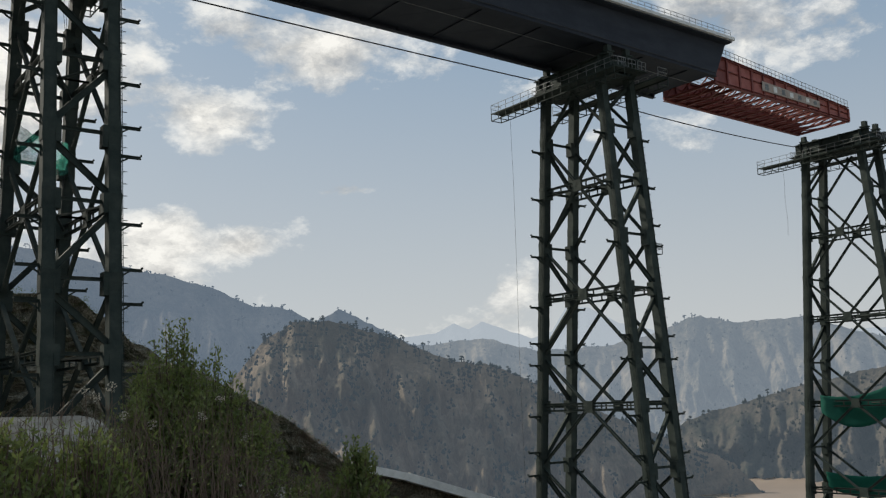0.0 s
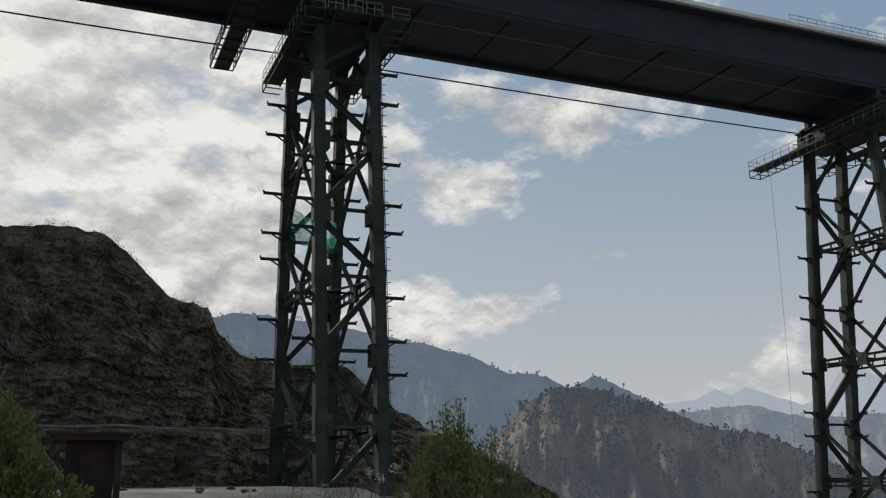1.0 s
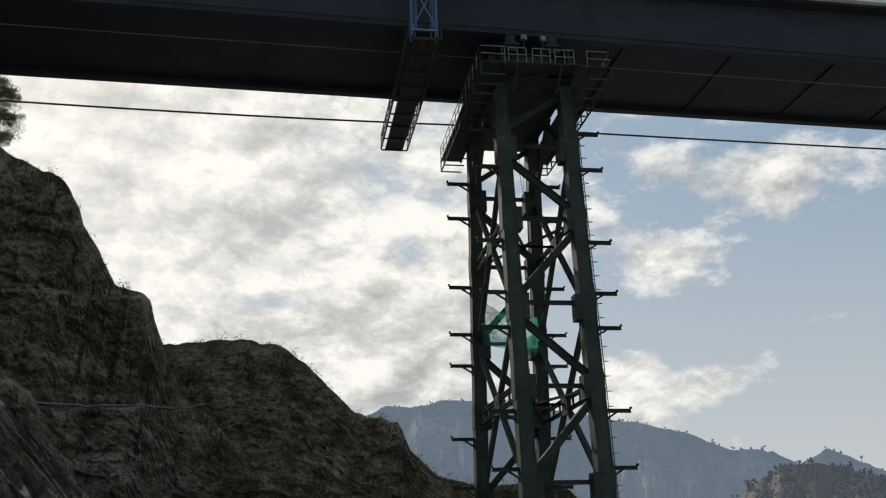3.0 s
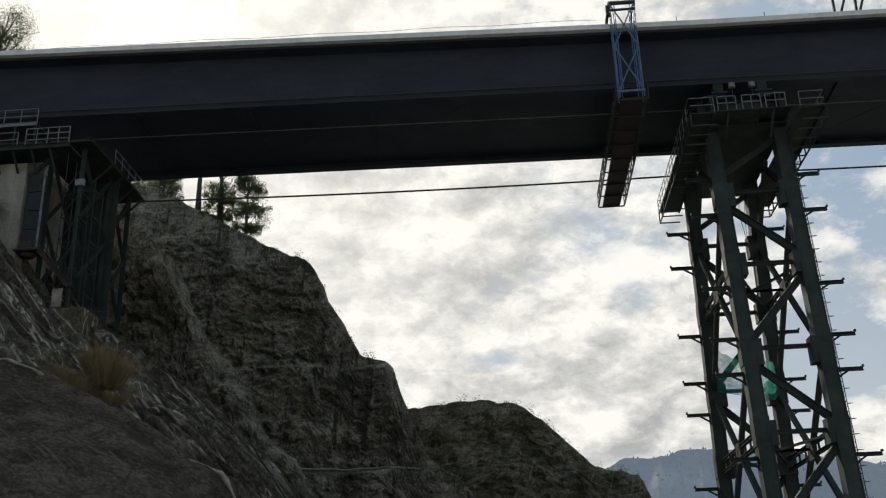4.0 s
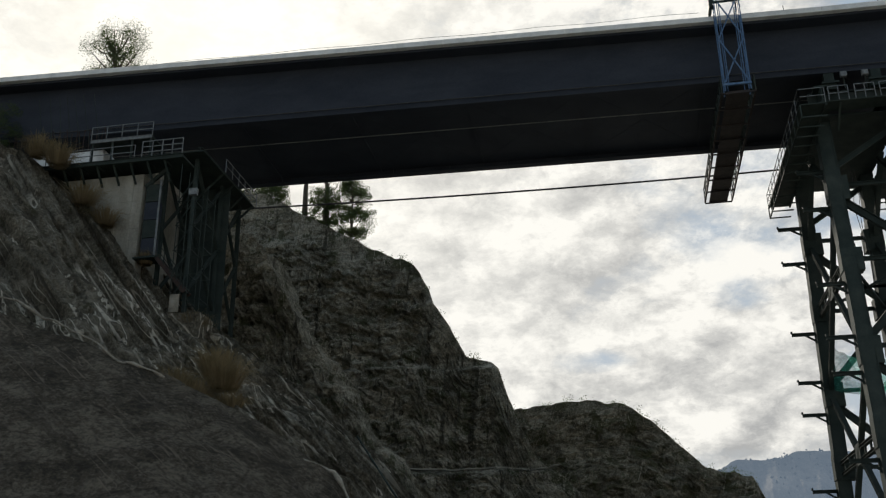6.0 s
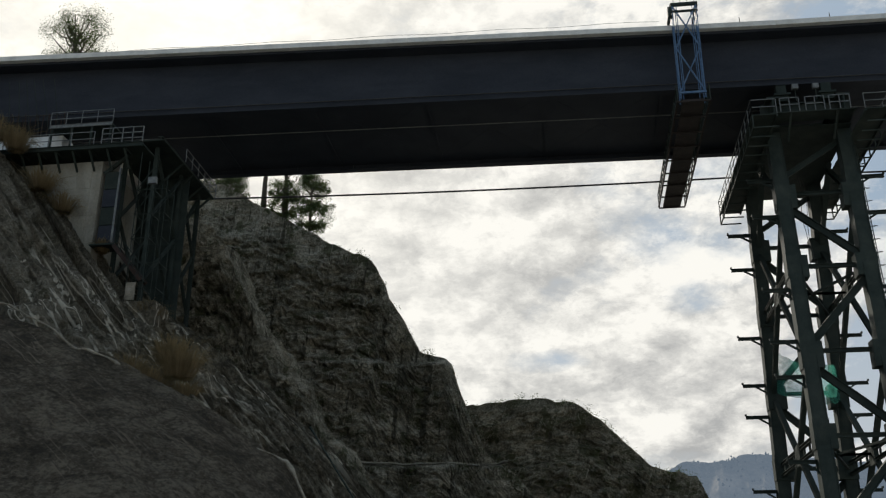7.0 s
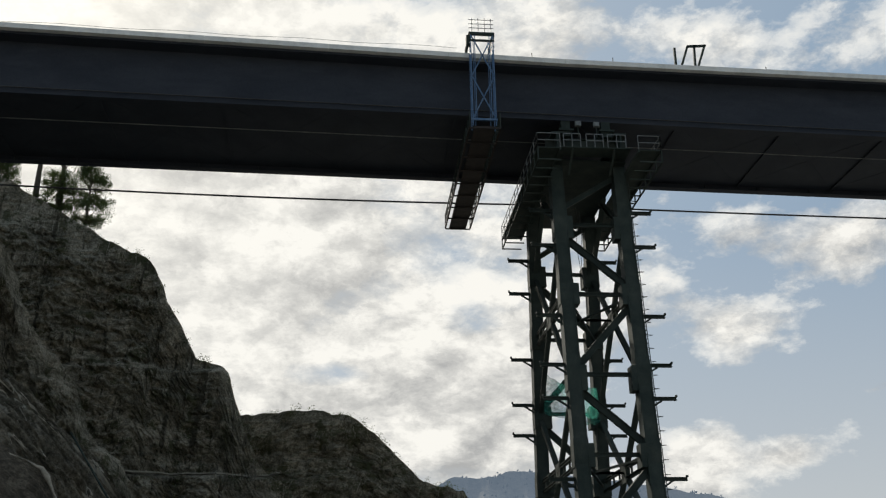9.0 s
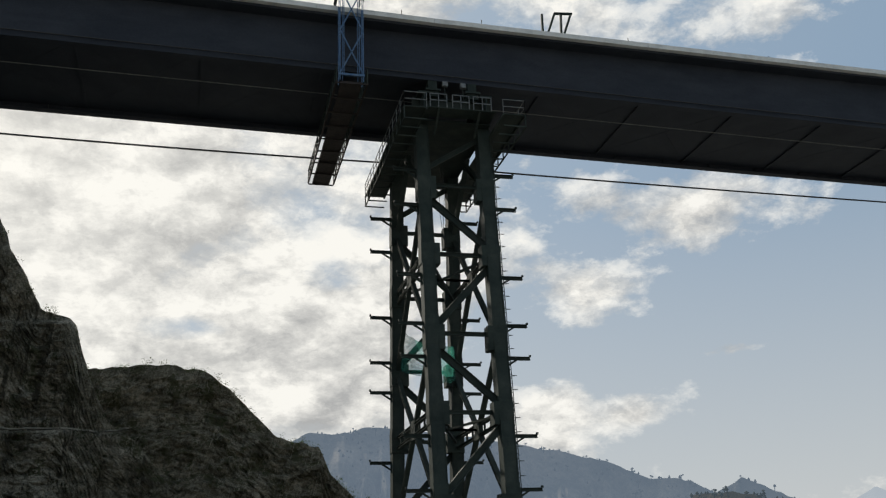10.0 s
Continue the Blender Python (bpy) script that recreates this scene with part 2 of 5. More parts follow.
SHOT = rock("weathered_shotcrete", (0.085, 0.074, 0.053), (0.180, 0.158, 0.115), (0.35, 0.312, 0.24), 0.34, grain=(0.62, -0.25, -0.74), pale=(0.74, 0.68, 0.55), veins=0.026, run_detail=1.6, drips=0.75, moss_at=0.57, moss=(0.066, 0.062, 0.034), strata=0.8)
EARTH = rock("brown_gravel_bank", (0.054, 0.046, 0.034), (0.112, 0.095, 0.069), (0.225, 0.192, 0.145), 0.5, grain=(0.75, -0.35, -0.55), pale=(0.25, 0.205, 0.155), veins=0.006, drips=0.4, moss_at=0.70, moss=(0.06, 0.05, 0.03), strata=0.8)
GROUND = material("dry_ground", [(0.20, 0.185, 0.155), (0.31, 0.29, 0.25), (0.42, 0.395, 0.345)], 0.3, 0.95, 0, 0.6, 4)
SLAB = material("dusty_concrete_road", [(0.17, 0.15, 0.12), (0.24, 0.22, 0.18), (0.33, 0.31, 0.26)], 0.7, 0.95, 0, 0.3, 8)
WATER = material("silty_river", [(0.28, 0.22, 0.17), (0.34, 0.27, 0.21)], 0.01, 0.4, 0, 0.0)
BARK = material("bark", [(0.06, 0.05, 0.04), (0.11, 0.095, 0.075)], 3, 0.95, 0, 0.5)
LEAF = material("tree_leaf", [(0.032, 0.048, 0.018), (0.057, 0.081, 0.030), (0.086, 0.106, 0.041)], 1.5, 0.7, 0, 0, random=-0.7, translucent=(0.07, 0.10, 0.03))
SHRUB = material("shrub_leaf", [(0.074, 0.101, 0.032), (0.121, 0.155, 0.054), (0.189, 0.216, 0.088)], 1.5, 0.6, 0, 0, random=-0.8, translucent=(0.22, 0.26, 0.075))
STRAW = material("dry_grass", [(0.13, 0.095, 0.05), (0.20, 0.15, 0.085), (0.28, 0.22, 0.13)], 2.0, 0.9, 0, 0, random=-0.6, translucent=(0.26, 0.20, 0.10))
TWIG = material("dry_twig", [(0.09, 0.065, 0.045), (0.15, 0.11, 0.08)], 3.0, 0.9, 0, 0)
BLOOM = material("pale_seed_head", [(0.50, 0.44, 0.34), (0.66, 0.60, 0.50)], 4.0, 0.9, 0, 0, translucent=(0.5, 0.45, 0.35))


# ---- mesh helpers ----
def mesh_of(name, verts, faces, mat, smooth=False):
    me = bpy.data.meshes.new(name)
    me.from_pydata([tuple(v) for v in verts], [], faces)
    for m in (mat if isinstance(mat, (list, tuple)) else [mat]):
        me.materials.append(m)
    if smooth:
        me.polygons.foreach_set("use_smooth", [True] * len(me.polygons))
    me.update()
    return me


class Geo:
    """Collects verts and faces of one mesh."""

    def __init__(self):
        self.v, self.f = [], []

    def add(self, verts, faces):
        o = len(self.v)
        self.v += [tuple(p) for p in verts]
        self.f += [tuple(i + o for i in f) for f in faces]
        return self

    def box(self, x0, x1, y0, y1, z0, z1):
        return self.add([(x0, y0, z0), (x1, y0, z0), (x1, y1, z0), (x0, y1, z0), (x0, y0, z1), (x1, y0, z1), (x1, y1, z1), (x0, y1, z1)],
                        [(0, 3, 2, 1), (4, 5, 6, 7), (0, 1, 5, 4), (1, 2, 6, 5), (2, 3, 7, 6), (3, 0, 4, 7)])

    def beam(self, a, b, w=0.1, h=None, shape="box"):
        """A bar from a to b; w across, h in the upright sense; shape box, i or round."""
        a, b = Vector(a), Vector(b)
        h = h or w
        d = (b - a).normalized()
        ref = Vector((0, 0, 1)) if abs(d.z) < 0.95 else Vector((0, 1, 0))
        s = d.cross(ref).normalized()
        u = s.cross(d).normalized()
        W, H = w / 2, h / 2
        if shape == "i":
            t = min(w, h) * 0.14
            ring = [(-W, -H), (W, -H), (W, -H + t), (t / 2, -H + t), (t / 2, H - t), (W, H - t), (W, H), (-W, H), (-W, H - t), (-t / 2, H - t), (-t / 2, -H + t), (-W, -H + t)]
        elif shape == "round":
            ring = [(W * math.cos(k * math.tau / 8), W * math.sin(k * math.tau / 8)) for k in range(8)]
        else:
            ring = [(-W, -H), (W, -H), (W, H), (-W, H)]
        n = len(ring)
        pts = [a + s * x + u * y for x, y in ring] + [b + s * x + u * y for x, y in ring]
        return self.add(pts, [tuple(range(n - 1, -1, -1)), tuple(range(n, 2 * n))] + [(i, (i + 1) % n, n + (i + 1) % n, n + i) for i in range(n)])


def part(name, geo, mat, parent=None, label="", smooth=False):
    ob = new(name, mesh_of(name, geo.v, geo.f, mat, smooth))
    if parent is not None:
        ob.parent = parent
    return tagged(ob, label)


def thing(name, label, category, group="", kind=""):
    return tagged(new(name), label, category, group, kind)


def lerp(a, b, t): return a + (b - a) * t


def tube(g, pts, radii, n=6):
    """A connected tapering tube through pts."""
    rings = []
    for i, p in enumerate(pts):
        d = (Vector(pts[min(i + 1, len(pts) - 1)]) - Vector(pts[max(i - 1, 0)])).normalized()
        ref = Vector((0, 0, 1)) if abs(d.z) < 0.9 else Vector((1, 0, 0))
        a = d.cross(ref).normalized()
        b = a.cross(d)
        rings += [Vector(p) + (a * math.cos(k * math.tau / n) + b * math.sin(k * math.tau / n)) * radii[i] for k in range(n)]
    m = len(pts)
    g.add(rings, [(i * n + k, i * n + (k + 1) % n, (i + 1) * n + (k + 1) % n, (i + 1) * n + k) for i in range(m - 1) for k in range(n)] + [tuple(range(n - 1, -1, -1)), tuple(range((m - 1) * n, m * n))])
    return g


def curve_at(pts, x):
    """Piecewise value through (x, value) pairs, softly joined."""
    if x <= pts[0][0]: return pts[0][1]
    for (x0, v0), (x1, v1) in zip(pts, pts[1:]):
        if x <= x1:
            return lerp(v0, v1, (x - x0) / (x1 - x0))
    return pts[-1][1]


def fbm(x, y, z, octaves=5, rough=0.9):
    return noise.fractal(Vector((x, y, z)), rough, 2.1, octaves)


def axis_y(x): return 72.0 + 0.0346 * (x - 18.0)


def grid_faces(nu, nv):
    return [(i * nv + j, (i + 1) * nv + j, (i + 1) * nv + j + 1, i * nv + j + 1) for i in range(nu - 1) for j in range(nv - 1)]


# ---- ground and far country ----
def ground_height(x, y):
    h = -6.2 + 0.22 * fbm(x * 0.15, y * 0.15, 3.0, 4)
    r = x - (1.2 + 0.33 * y)
    if y > 70: r = x - 24.3 - 0.1 * (y - 70)
    if r > 0:
        h -= 0.62 * r * min(1.0, 0.35 + r / 14) - 0.6 * fbm(x * 0.08, y * 0.08, 1.0, 4) * min(1, r / 10)
    far = max(0.0, math.hypot(x, y) - 150)
    h -= 0.25 * min(far, 400) * (1.0 if x > -100 else 0.2)
    return max(h, -150 + 2.0 * fbm(x * 0.01, y * 0.01, 7, 3))


def build_ground():
    def steps(lo, mid0, mid1, hi, fine, grow):
        s = [mid0 + fine * i for i in range(int((mid1 - mid0) / fine) + 1)]
        d, v = fine, s[-1]
        while v < hi:
            d *= grow; v += d; s.append(v)
        d, v, left = fine, s[0], []
        while v > lo:
            d *= grow; v -= d; left.append(v)
        return left[::-1] + s
    xs, ys = steps(-4500, -45, 110, 4500, 1.5, 1.28), steps(-4500, -22, 120, 4500, 1.5, 1.28)
    v = [(x, y, ground_height(x, y)) for x in xs for y in ys]
    ob = new("ground", mesh_of("ground", v, grid_faces(len(xs), len(ys)), GROUND, True))
    tagged(ob, "dry stony valley ground with sparse brown grass", "ground", kind="structure")


build_ground()


def ridge(name, label, radius, crest, depth_drop, mat, seed, rough=1.0, span=None, nv=56, trees=0, treesize=8.0, treemat=None, woods=0):
    """A far mountain ridge: crest gives (bearing, elevation) in degrees."""
    a0, a1 = span or (crest[0][0], crest[-1][0])
    nu = int((a1 - a0) * 9) + 2
    v, top = [], []
    for i in range(nu):
        az = lerp(a0, a1, i / (nu - 1))
        zc = radius * math.tan(radians(curve_at(crest, az))) - 4
        zc += radius * 0.0035 * rough * fbm(az * 0.9, seed, 0, 5)
        for j in range(nv):
            t = j / (nv - 1)
            out = t * depth_drop * 1.25
            gully = fbm(az * 0.8, t * 4.0 + seed, seed, 7, 0.75) * radius * 0.062 * rough * min(1, t * 5)
            rr = radius - out + gully
            z = zc - depth_drop * (0.9 * t ** 0.85) + fbm(az * 1.6, t * 7, seed + 5, 5) * radius * 0.007 * rough * min(1, t * 6)
            v.append((rr * math.sin(radians(az)), rr * math.cos(radians(az)), z))
            if j == 0: top.append(v[-1])
    ob = new(name, mesh_of(name, v, grid_faces(nu, nv), mat, True))
    tagged(ob, label, "mountain", kind="structure")
    if trees:
        g, rnd = Geo(), random.Random(seed)
        for _ in range(woods):
            i, j = rnd.randrange(nu), int(rnd.random() ** 1.3 * nv * .75)
            x, y, z = v[i * nv + j]
            if fbm(i * .08, j * .12, seed + 3, 4) < rnd.uniform(-.25, .35): continue
            r = treesize * rnd.uniform(.14, .36)
            pts = [(x + r * rnd.uniform(.6, 1.2) * math.cos(q * math.tau / 5), y + r * math.sin(q * math.tau / 5), z + r * rnd.uniform(.1, .6)) for q in range(5)] + [(x, y, z + r * rnd.uniform(1.2, 2.4)), (x, y, z - r * .5)]
            g.add(pts, [(q, (q + 1) % 5, 5) for q in range(5)] + [((q + 1) % 5, q, 6) for q in range(5)])
        for _ in range(trees):
            x, y, z = rnd.choice(top)
            k = rnd.random() ** 2 * 0.05
            x, y = x * (1 - k), y * (1 - k)
            z -= k * radius * 0.62
            s = treesize * rnd.uniform(0.4, 1.25)
            x += rnd.uniform(-1, 1) * radius * 0.004
            g.beam((x, y, z - s * 0.4), (x, y, z + s * 0.7), s * 0.09)
            for _c in range(rnd.randint(3, 5)):
                cx, cy, cz, r = x + rnd.uniform(-.4, .4) * s, y, z + s * rnd.uniform(0.3, 1.0), s * rnd.uniform(0.16, 0.34)
                pts = [(cx + r * rnd.uniform(.6, 1.2) * math.cos(q * math.tau / 6), cy + r * math.sin(q * math.tau / 6), cz + rnd.uniform(-.2, .2) * r) for q in range(6)] + [(cx, cy, cz + r * rnd.uniform(.5, .9)), (cx, cy, cz - r * .5)]
                g.add(pts, [(q, (q + 1) % 6, 6) for q in range(6)] + [((q + 1) % 6, q, 7) for q in range(6)])
        part("far_woods", g, treemat or mat)
        tagged(bpy.data.objects[bpy.context.scene.collection.objects[-1].name], "scattered pines along a hazy mountain crest", "trees", kind="stuff")


# far material that glows evenly in the given haze colour and amount
def haze_glow_mat(name, cols, scale, haze, amount): return material(name, cols, scale, 0.95, 0, 0.6, scale * 8, haze=(haze, amount))


# ranges and pines carry painted blue haze, stronger with distance
M_FAR = haze_glow_mat("farthest_range", [(0.10, 0.12, 0.14), (0.17, 0.19, 0.21)], 0.004, (0.45, 0.51, 0.57), 0.84)
M_MID = haze_glow_mat("middle_range", [(0.035, 0.042, 0.028), (0.12, 0.11, 0.078), (0.25, 0.21, 0.15), (0.38, 0.32, 0.23)], 0.009, (0.27, 0.33, 0.40), 0.56)
M_R1 = haze_glow_mat("wooded_shoulder", [(0.03, 0.038, 0.026), (0.10, 0.094, 0.068), (0.20, 0.17, 0.125), (0.32, 0.27, 0.20)], 0.009, (0.19, 0.25, 0.33), 0.56)
M_NEAR = haze_glow_mat("near_spur", [(0.026, 0.032, 0.018), (0.085, 0.076, 0.048), (0.19, 0.150, 0.100), (0.32, 0.25, 0.175)], 0.012, (0.145, 0.172, 0.205), 0.36)
M_LOW = haze_glow_mat("near_valley_side", [(0.030, 0.036, 0.022), (0.07, 0.064, 0.044), (0.12, 0.10, 0.072), (0.18, 0.15, 0.11)], 0.014, (0.12, 0.155, 0.19), 0.40)
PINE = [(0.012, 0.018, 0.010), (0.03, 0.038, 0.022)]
W_MID = haze_glow_mat("far_pines_mid", PINE, 0.05, (0.26, 0.32, 0.39), 0.55)
W_R1 = haze_glow_mat("far_pines_shoulder", PINE, 0.05, (0.19, 0.25, 0.33), 0.54)
W_NEAR = haze_glow_mat("far_pines_spur", PINE, 0.05, (0.12, 0.16, 0.205), 0.36)
W_LOW = haze_glow_mat("far_pines_valley", PINE, 0.05, (0.12, 0.155, 0.19), 0.36)
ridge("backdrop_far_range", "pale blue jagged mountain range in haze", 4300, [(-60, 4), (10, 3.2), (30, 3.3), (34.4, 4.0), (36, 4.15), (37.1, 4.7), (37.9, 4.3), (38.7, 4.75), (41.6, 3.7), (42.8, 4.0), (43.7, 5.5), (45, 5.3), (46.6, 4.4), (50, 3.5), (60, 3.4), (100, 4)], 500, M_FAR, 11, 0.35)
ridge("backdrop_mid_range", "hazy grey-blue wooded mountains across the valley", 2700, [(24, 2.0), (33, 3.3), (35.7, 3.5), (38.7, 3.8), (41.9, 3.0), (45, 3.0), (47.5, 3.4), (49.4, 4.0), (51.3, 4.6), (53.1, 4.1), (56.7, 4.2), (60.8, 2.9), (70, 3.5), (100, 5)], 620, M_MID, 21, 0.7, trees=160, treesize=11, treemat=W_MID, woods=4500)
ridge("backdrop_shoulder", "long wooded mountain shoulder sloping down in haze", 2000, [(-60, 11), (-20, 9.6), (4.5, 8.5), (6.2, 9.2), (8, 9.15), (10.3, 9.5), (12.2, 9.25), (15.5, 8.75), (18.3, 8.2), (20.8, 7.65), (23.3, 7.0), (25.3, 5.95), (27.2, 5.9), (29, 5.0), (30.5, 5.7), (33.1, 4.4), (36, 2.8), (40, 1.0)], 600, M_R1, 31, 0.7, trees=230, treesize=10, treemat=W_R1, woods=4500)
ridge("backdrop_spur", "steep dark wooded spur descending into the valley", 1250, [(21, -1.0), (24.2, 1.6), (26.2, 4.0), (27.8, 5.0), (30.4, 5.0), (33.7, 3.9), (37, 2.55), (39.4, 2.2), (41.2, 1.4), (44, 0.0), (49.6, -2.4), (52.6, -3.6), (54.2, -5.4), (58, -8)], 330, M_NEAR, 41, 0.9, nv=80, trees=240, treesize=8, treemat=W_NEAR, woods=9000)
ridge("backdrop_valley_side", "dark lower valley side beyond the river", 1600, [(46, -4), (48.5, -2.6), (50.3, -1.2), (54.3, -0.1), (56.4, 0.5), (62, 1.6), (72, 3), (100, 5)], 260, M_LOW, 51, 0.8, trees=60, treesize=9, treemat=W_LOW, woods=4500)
river = new("water", mesh_of("water", [(900, 500, -118), (1500, 600, -118), (2200, 1500, -118), (1000, 1300, -118)], [(0, 1, 2, 3)], WATER))
tagged(river, "brown silty river in the valley bottom", "river", kind="structure")


# ---- cliffs and banks ----
def cliff(name, label, crest, y_crest, base, batter, mat, seed, nu=170, nv=90, bench=(), rough=1.0, back=14.0, crag=0.35):
    """A rock face looking towards -y below a crest line given as (x, z)."""
    x0, x1 = crest[0][0], crest[-1][0]
    v = []
    nb = 8
    for i in range(nu):
        x = lerp(x0, x1, i / (nu - 1))
        zc = curve_at(crest, x) + crag * rough * fbm(x * 0.5, seed, 1, 4)
        for j in range(nv + nb):
            if j < nv:
                t = j / (nv - 1)
                z = lerp(min(base, zc - 14), zc, t)
                y = y_crest - (zc - z) * batter
                for zb, wb in bench:
                    if z < zb: y -= wb * min(1.0, (zb - z) / 0.7)
                d = 1.5 * fbm(x * 0.07, z * 0.09, seed, 5) + 0.75 * fbm(x * 0.30, z * 0.45, seed + 3, 5) + 0.3 * abs(fbm(x * 0.9, z * 1.6, seed + 9, 3))
                ledge = z / 2.3 + 0.8 * fbm(x * 0.08, z * 0.1, seed + 31, 3)
                d += 0.65 * (ledge - math.floor(ledge)) ** 3 * (0.4 + fbm(x * 0.15, z * 0.1, seed + 40, 3)) + 0.6 * fbm(x * 1.1, z * 1.4, seed + 50, 5, 0.6)
                fade = min(1.0, (1 - t) * 9 + 0.08)
                y += d * rough * fade
                xx = x + 0.35 * rough * fbm(x * 0.4, z * 0.4, seed + 20, 3) * fade
                v.append((xx, y, z))
            else:
                k = (j - nv + 1) / nb
                v.append((x + 1.2 * crag * fbm(x * .5, k * 4, seed + 8, 4), y_crest + back * k, zc + 1.3 * crag * fbm(x * .45, k * 3, seed + 4, 4) * min(1, k * 4) - 5.0 * k * k * back / 14 + 0.25 * fbm(x * 0.4, k * 5, seed, 3)))
    ob = new(name, mesh_of(name, v, grid_faces(nu, nv + nb), mat))
    tagged(ob, label, "cliff", kind="structure")
    return v, nv + nb, nv


C1 = [(-85, 60), (-60, 54), (-43, 48.0), (-37.5, 47.2), (-32, 43.8), (-25.6, 39.9), (-20.3, 37.3), (-19.6, 36.2), (-18.5, 33.4), (-15.2, 27.5), (-14.6, 26.9), (-12.2, 26.2), (-11.2, 24.0), (-10.3, 20.9), (-8.1, 16.2), (-5.8, 14.3), (-4.0, 12.4), (2, 4.0), (6, -4)]
C2 = [(-30, 19), (-10.4, 21.6), (-5.6, 22.2), (-2.6, 22.1), (0.1, 21.8), (2.8, 20.0), (4.8, 17.8), (6.4, 16.4), (7.3, 15.2), (11.5, 14.4), (12.0, 13.2), (12.6, 11.8), (15.2, 9.2), (18.3, 8.6), (27.1, 8.2), (29.7, 6.4), (31.7, 5.4), (32.6, 4.0), (37.5, 1.2), (43, -2.0), (50.2, -5.5), (57, -10.4), (62, -12.6), (76, -16.4), (100, -26)]
FACE1 = cliff("cliff_1", "tall weathered rock cliff cut with benches beside the bridge", C1, 95.5, -7, 0.16, ROCK, 1, nu=330, nv=170, bench=((26.0, 1.2), (15.3, 2.5)))
FACE2 = cliff("cliff_2", "lower rocky hill with scrub and a bench road", C2, 97.0, -9, 0.42, SCRUB, 2, nu=330, nv=130, bench=((1.2, 4.0),), rough=0.9)


CB = [(-46, 30), (-40, 33.5), (-36.5, 35.8), (-32.6, 36.0), (-31.4, 33.6), (-29.4, 29.6), (-27.6, 25.6), (-24.8, 23.0), (-22, 18.4), (-17, 11), (-12, 4)]
cliff("cliff_3", "pale banded rock buttress below the abutment", CB, 82.5, 2, 0.22, ROCK, 6, nu=150, nv=110, rough=1.25, back=12, crag=1.1)


def bank(name, label, rows_, mat, seed, amp, nu=150, nv=70, grain=(0.62, -0.25, -0.74), ribs=0.0):
    """A sloping surface lofted through lines, each a list of (x, y, z)."""
    def along(line, t):
        k = t * (len(line) - 1)
        i = min(int(k), len(line) - 2)
        return Vector(line[i]).lerp(Vector(line[i + 1]), k - i)
    v = []
    gr = Vector(grain).normalized()
    ga = gr.orthogonal().normalized()
    gb = gr.cross(ga)
    for i in range(nu):
        cols = [along(r, i / (nu - 1)) for r in rows_]
        for j in range(nv):
            k = j / (nv - 1) * (len(cols) - 1)
            a = min(int(k), len(cols) - 2)
            p = cols[a].lerp(cols[a + 1], k - a)
            d = amp * (1.0 * abs(fbm(p.x * 0.28 + p.z * 0.16, p.z * 0.05, seed + 3, 4)) + fbm(p.x * 0.10, p.z * 0.16, seed + p.y * 0.05, 5) + 0.5 * fbm(p.x * 0.5, p.y * 0.5, p.z * 0.35 + seed, 5))
            if ribs:
                d += ribs * (0.25 - 2.2 * abs(fbm(p.dot(ga) * 0.42, p.dot(gb) * 0.42, p.dot(gr) * 0.035 + seed, 4)))
            v.append((p.x + 0.3 * d, p.y - 0.8 * d, p.z + 0.35 * d))
    ob = new(name, mesh_of(name, v, grid_faces(nu, nv), mat, True))
    return tagged(ob, label, "slope", kind="structure")


bank("rock_slope", "sprayed concrete rock slope with pale streaks", [
    [(-80, 75, 62), (-58, 66, 46), (-43, 64, 34.6), (-38, 66, 30.6), (-34.5, 70, 27.5), (-31, 72, 23.5), (-23, 68, 17.6), (-16, 64, 11.6), (-11, 60, 6.5), (-2, 58, -3)],
    [(-78, 60, 56), (-56, 55, 40), (-42.7, 59, 34.4), (-38.4, 61, 31.3), (-35.1, 65, 28.2), (-31.3, 66, 23.5), (-23, 60, 17.4), (-16, 55, 11.2), (-11, 52, 6.0), (-2, 50, -5)],
    [(-60, 44, 30), (-45, 44, 22), (-34, 45, 17), (-30.5, 45.5, 15.8), (-27.2, 45.5, 14.7), (-24.4, 46, 13.5), (-21.7, 46, 12.3), (-17.1, 46, 10), (-13.1, 45.5, 7.2), (-6, 44, -6)],
    [(-50, 38, 8), (-40, 38, 6), (-30, 38, 4), (-28, 38, 3), (-26, 38, 2), (-24, 38, 1), (-20, 38, 0), (-16, 38, -2), (-12, 38, -4), (-6, 38, -8)]], SHOT, 5, 0.55, 300, 190, ribs=1.5)
bank("earth_bank", "bare brown gravel bank beside the road", [
    [(-60, 45, 30.2), (-45, 44.5, 22.2), (-30.5, 44.6, 16.1), (-27.2, 44.6, 15.0), (-21.7, 44.6, 12.6), (-17.1, 44.6, 10.2), (-13.1, 44.6, 7.4), (-8, 44, -1), (-4, 43, -7)],
    [(-50, 34, 13), (-36, 34, 9), (-23, 34.5, 5.6), (-20, 35, 5.2), (-17, 35, 4.8), (-14, 35, 3.6), (-11, 35.5, 1.5), (-7, 36, -3.5), (-3, 37, -7.5)],
    [(-45, 22, -4), (-32, 22, -5), (-22, 22, -6), (-19, 23, -6.5), (-16, 24, -6.5), (-13, 25, -6.5), (-10, 26, -6.8), (-7, 28, -7), (-3, 32, -8)]], EARTH, 8, 0.28, 160, 110, (0.75, -0.35, -0.55), 0.16)


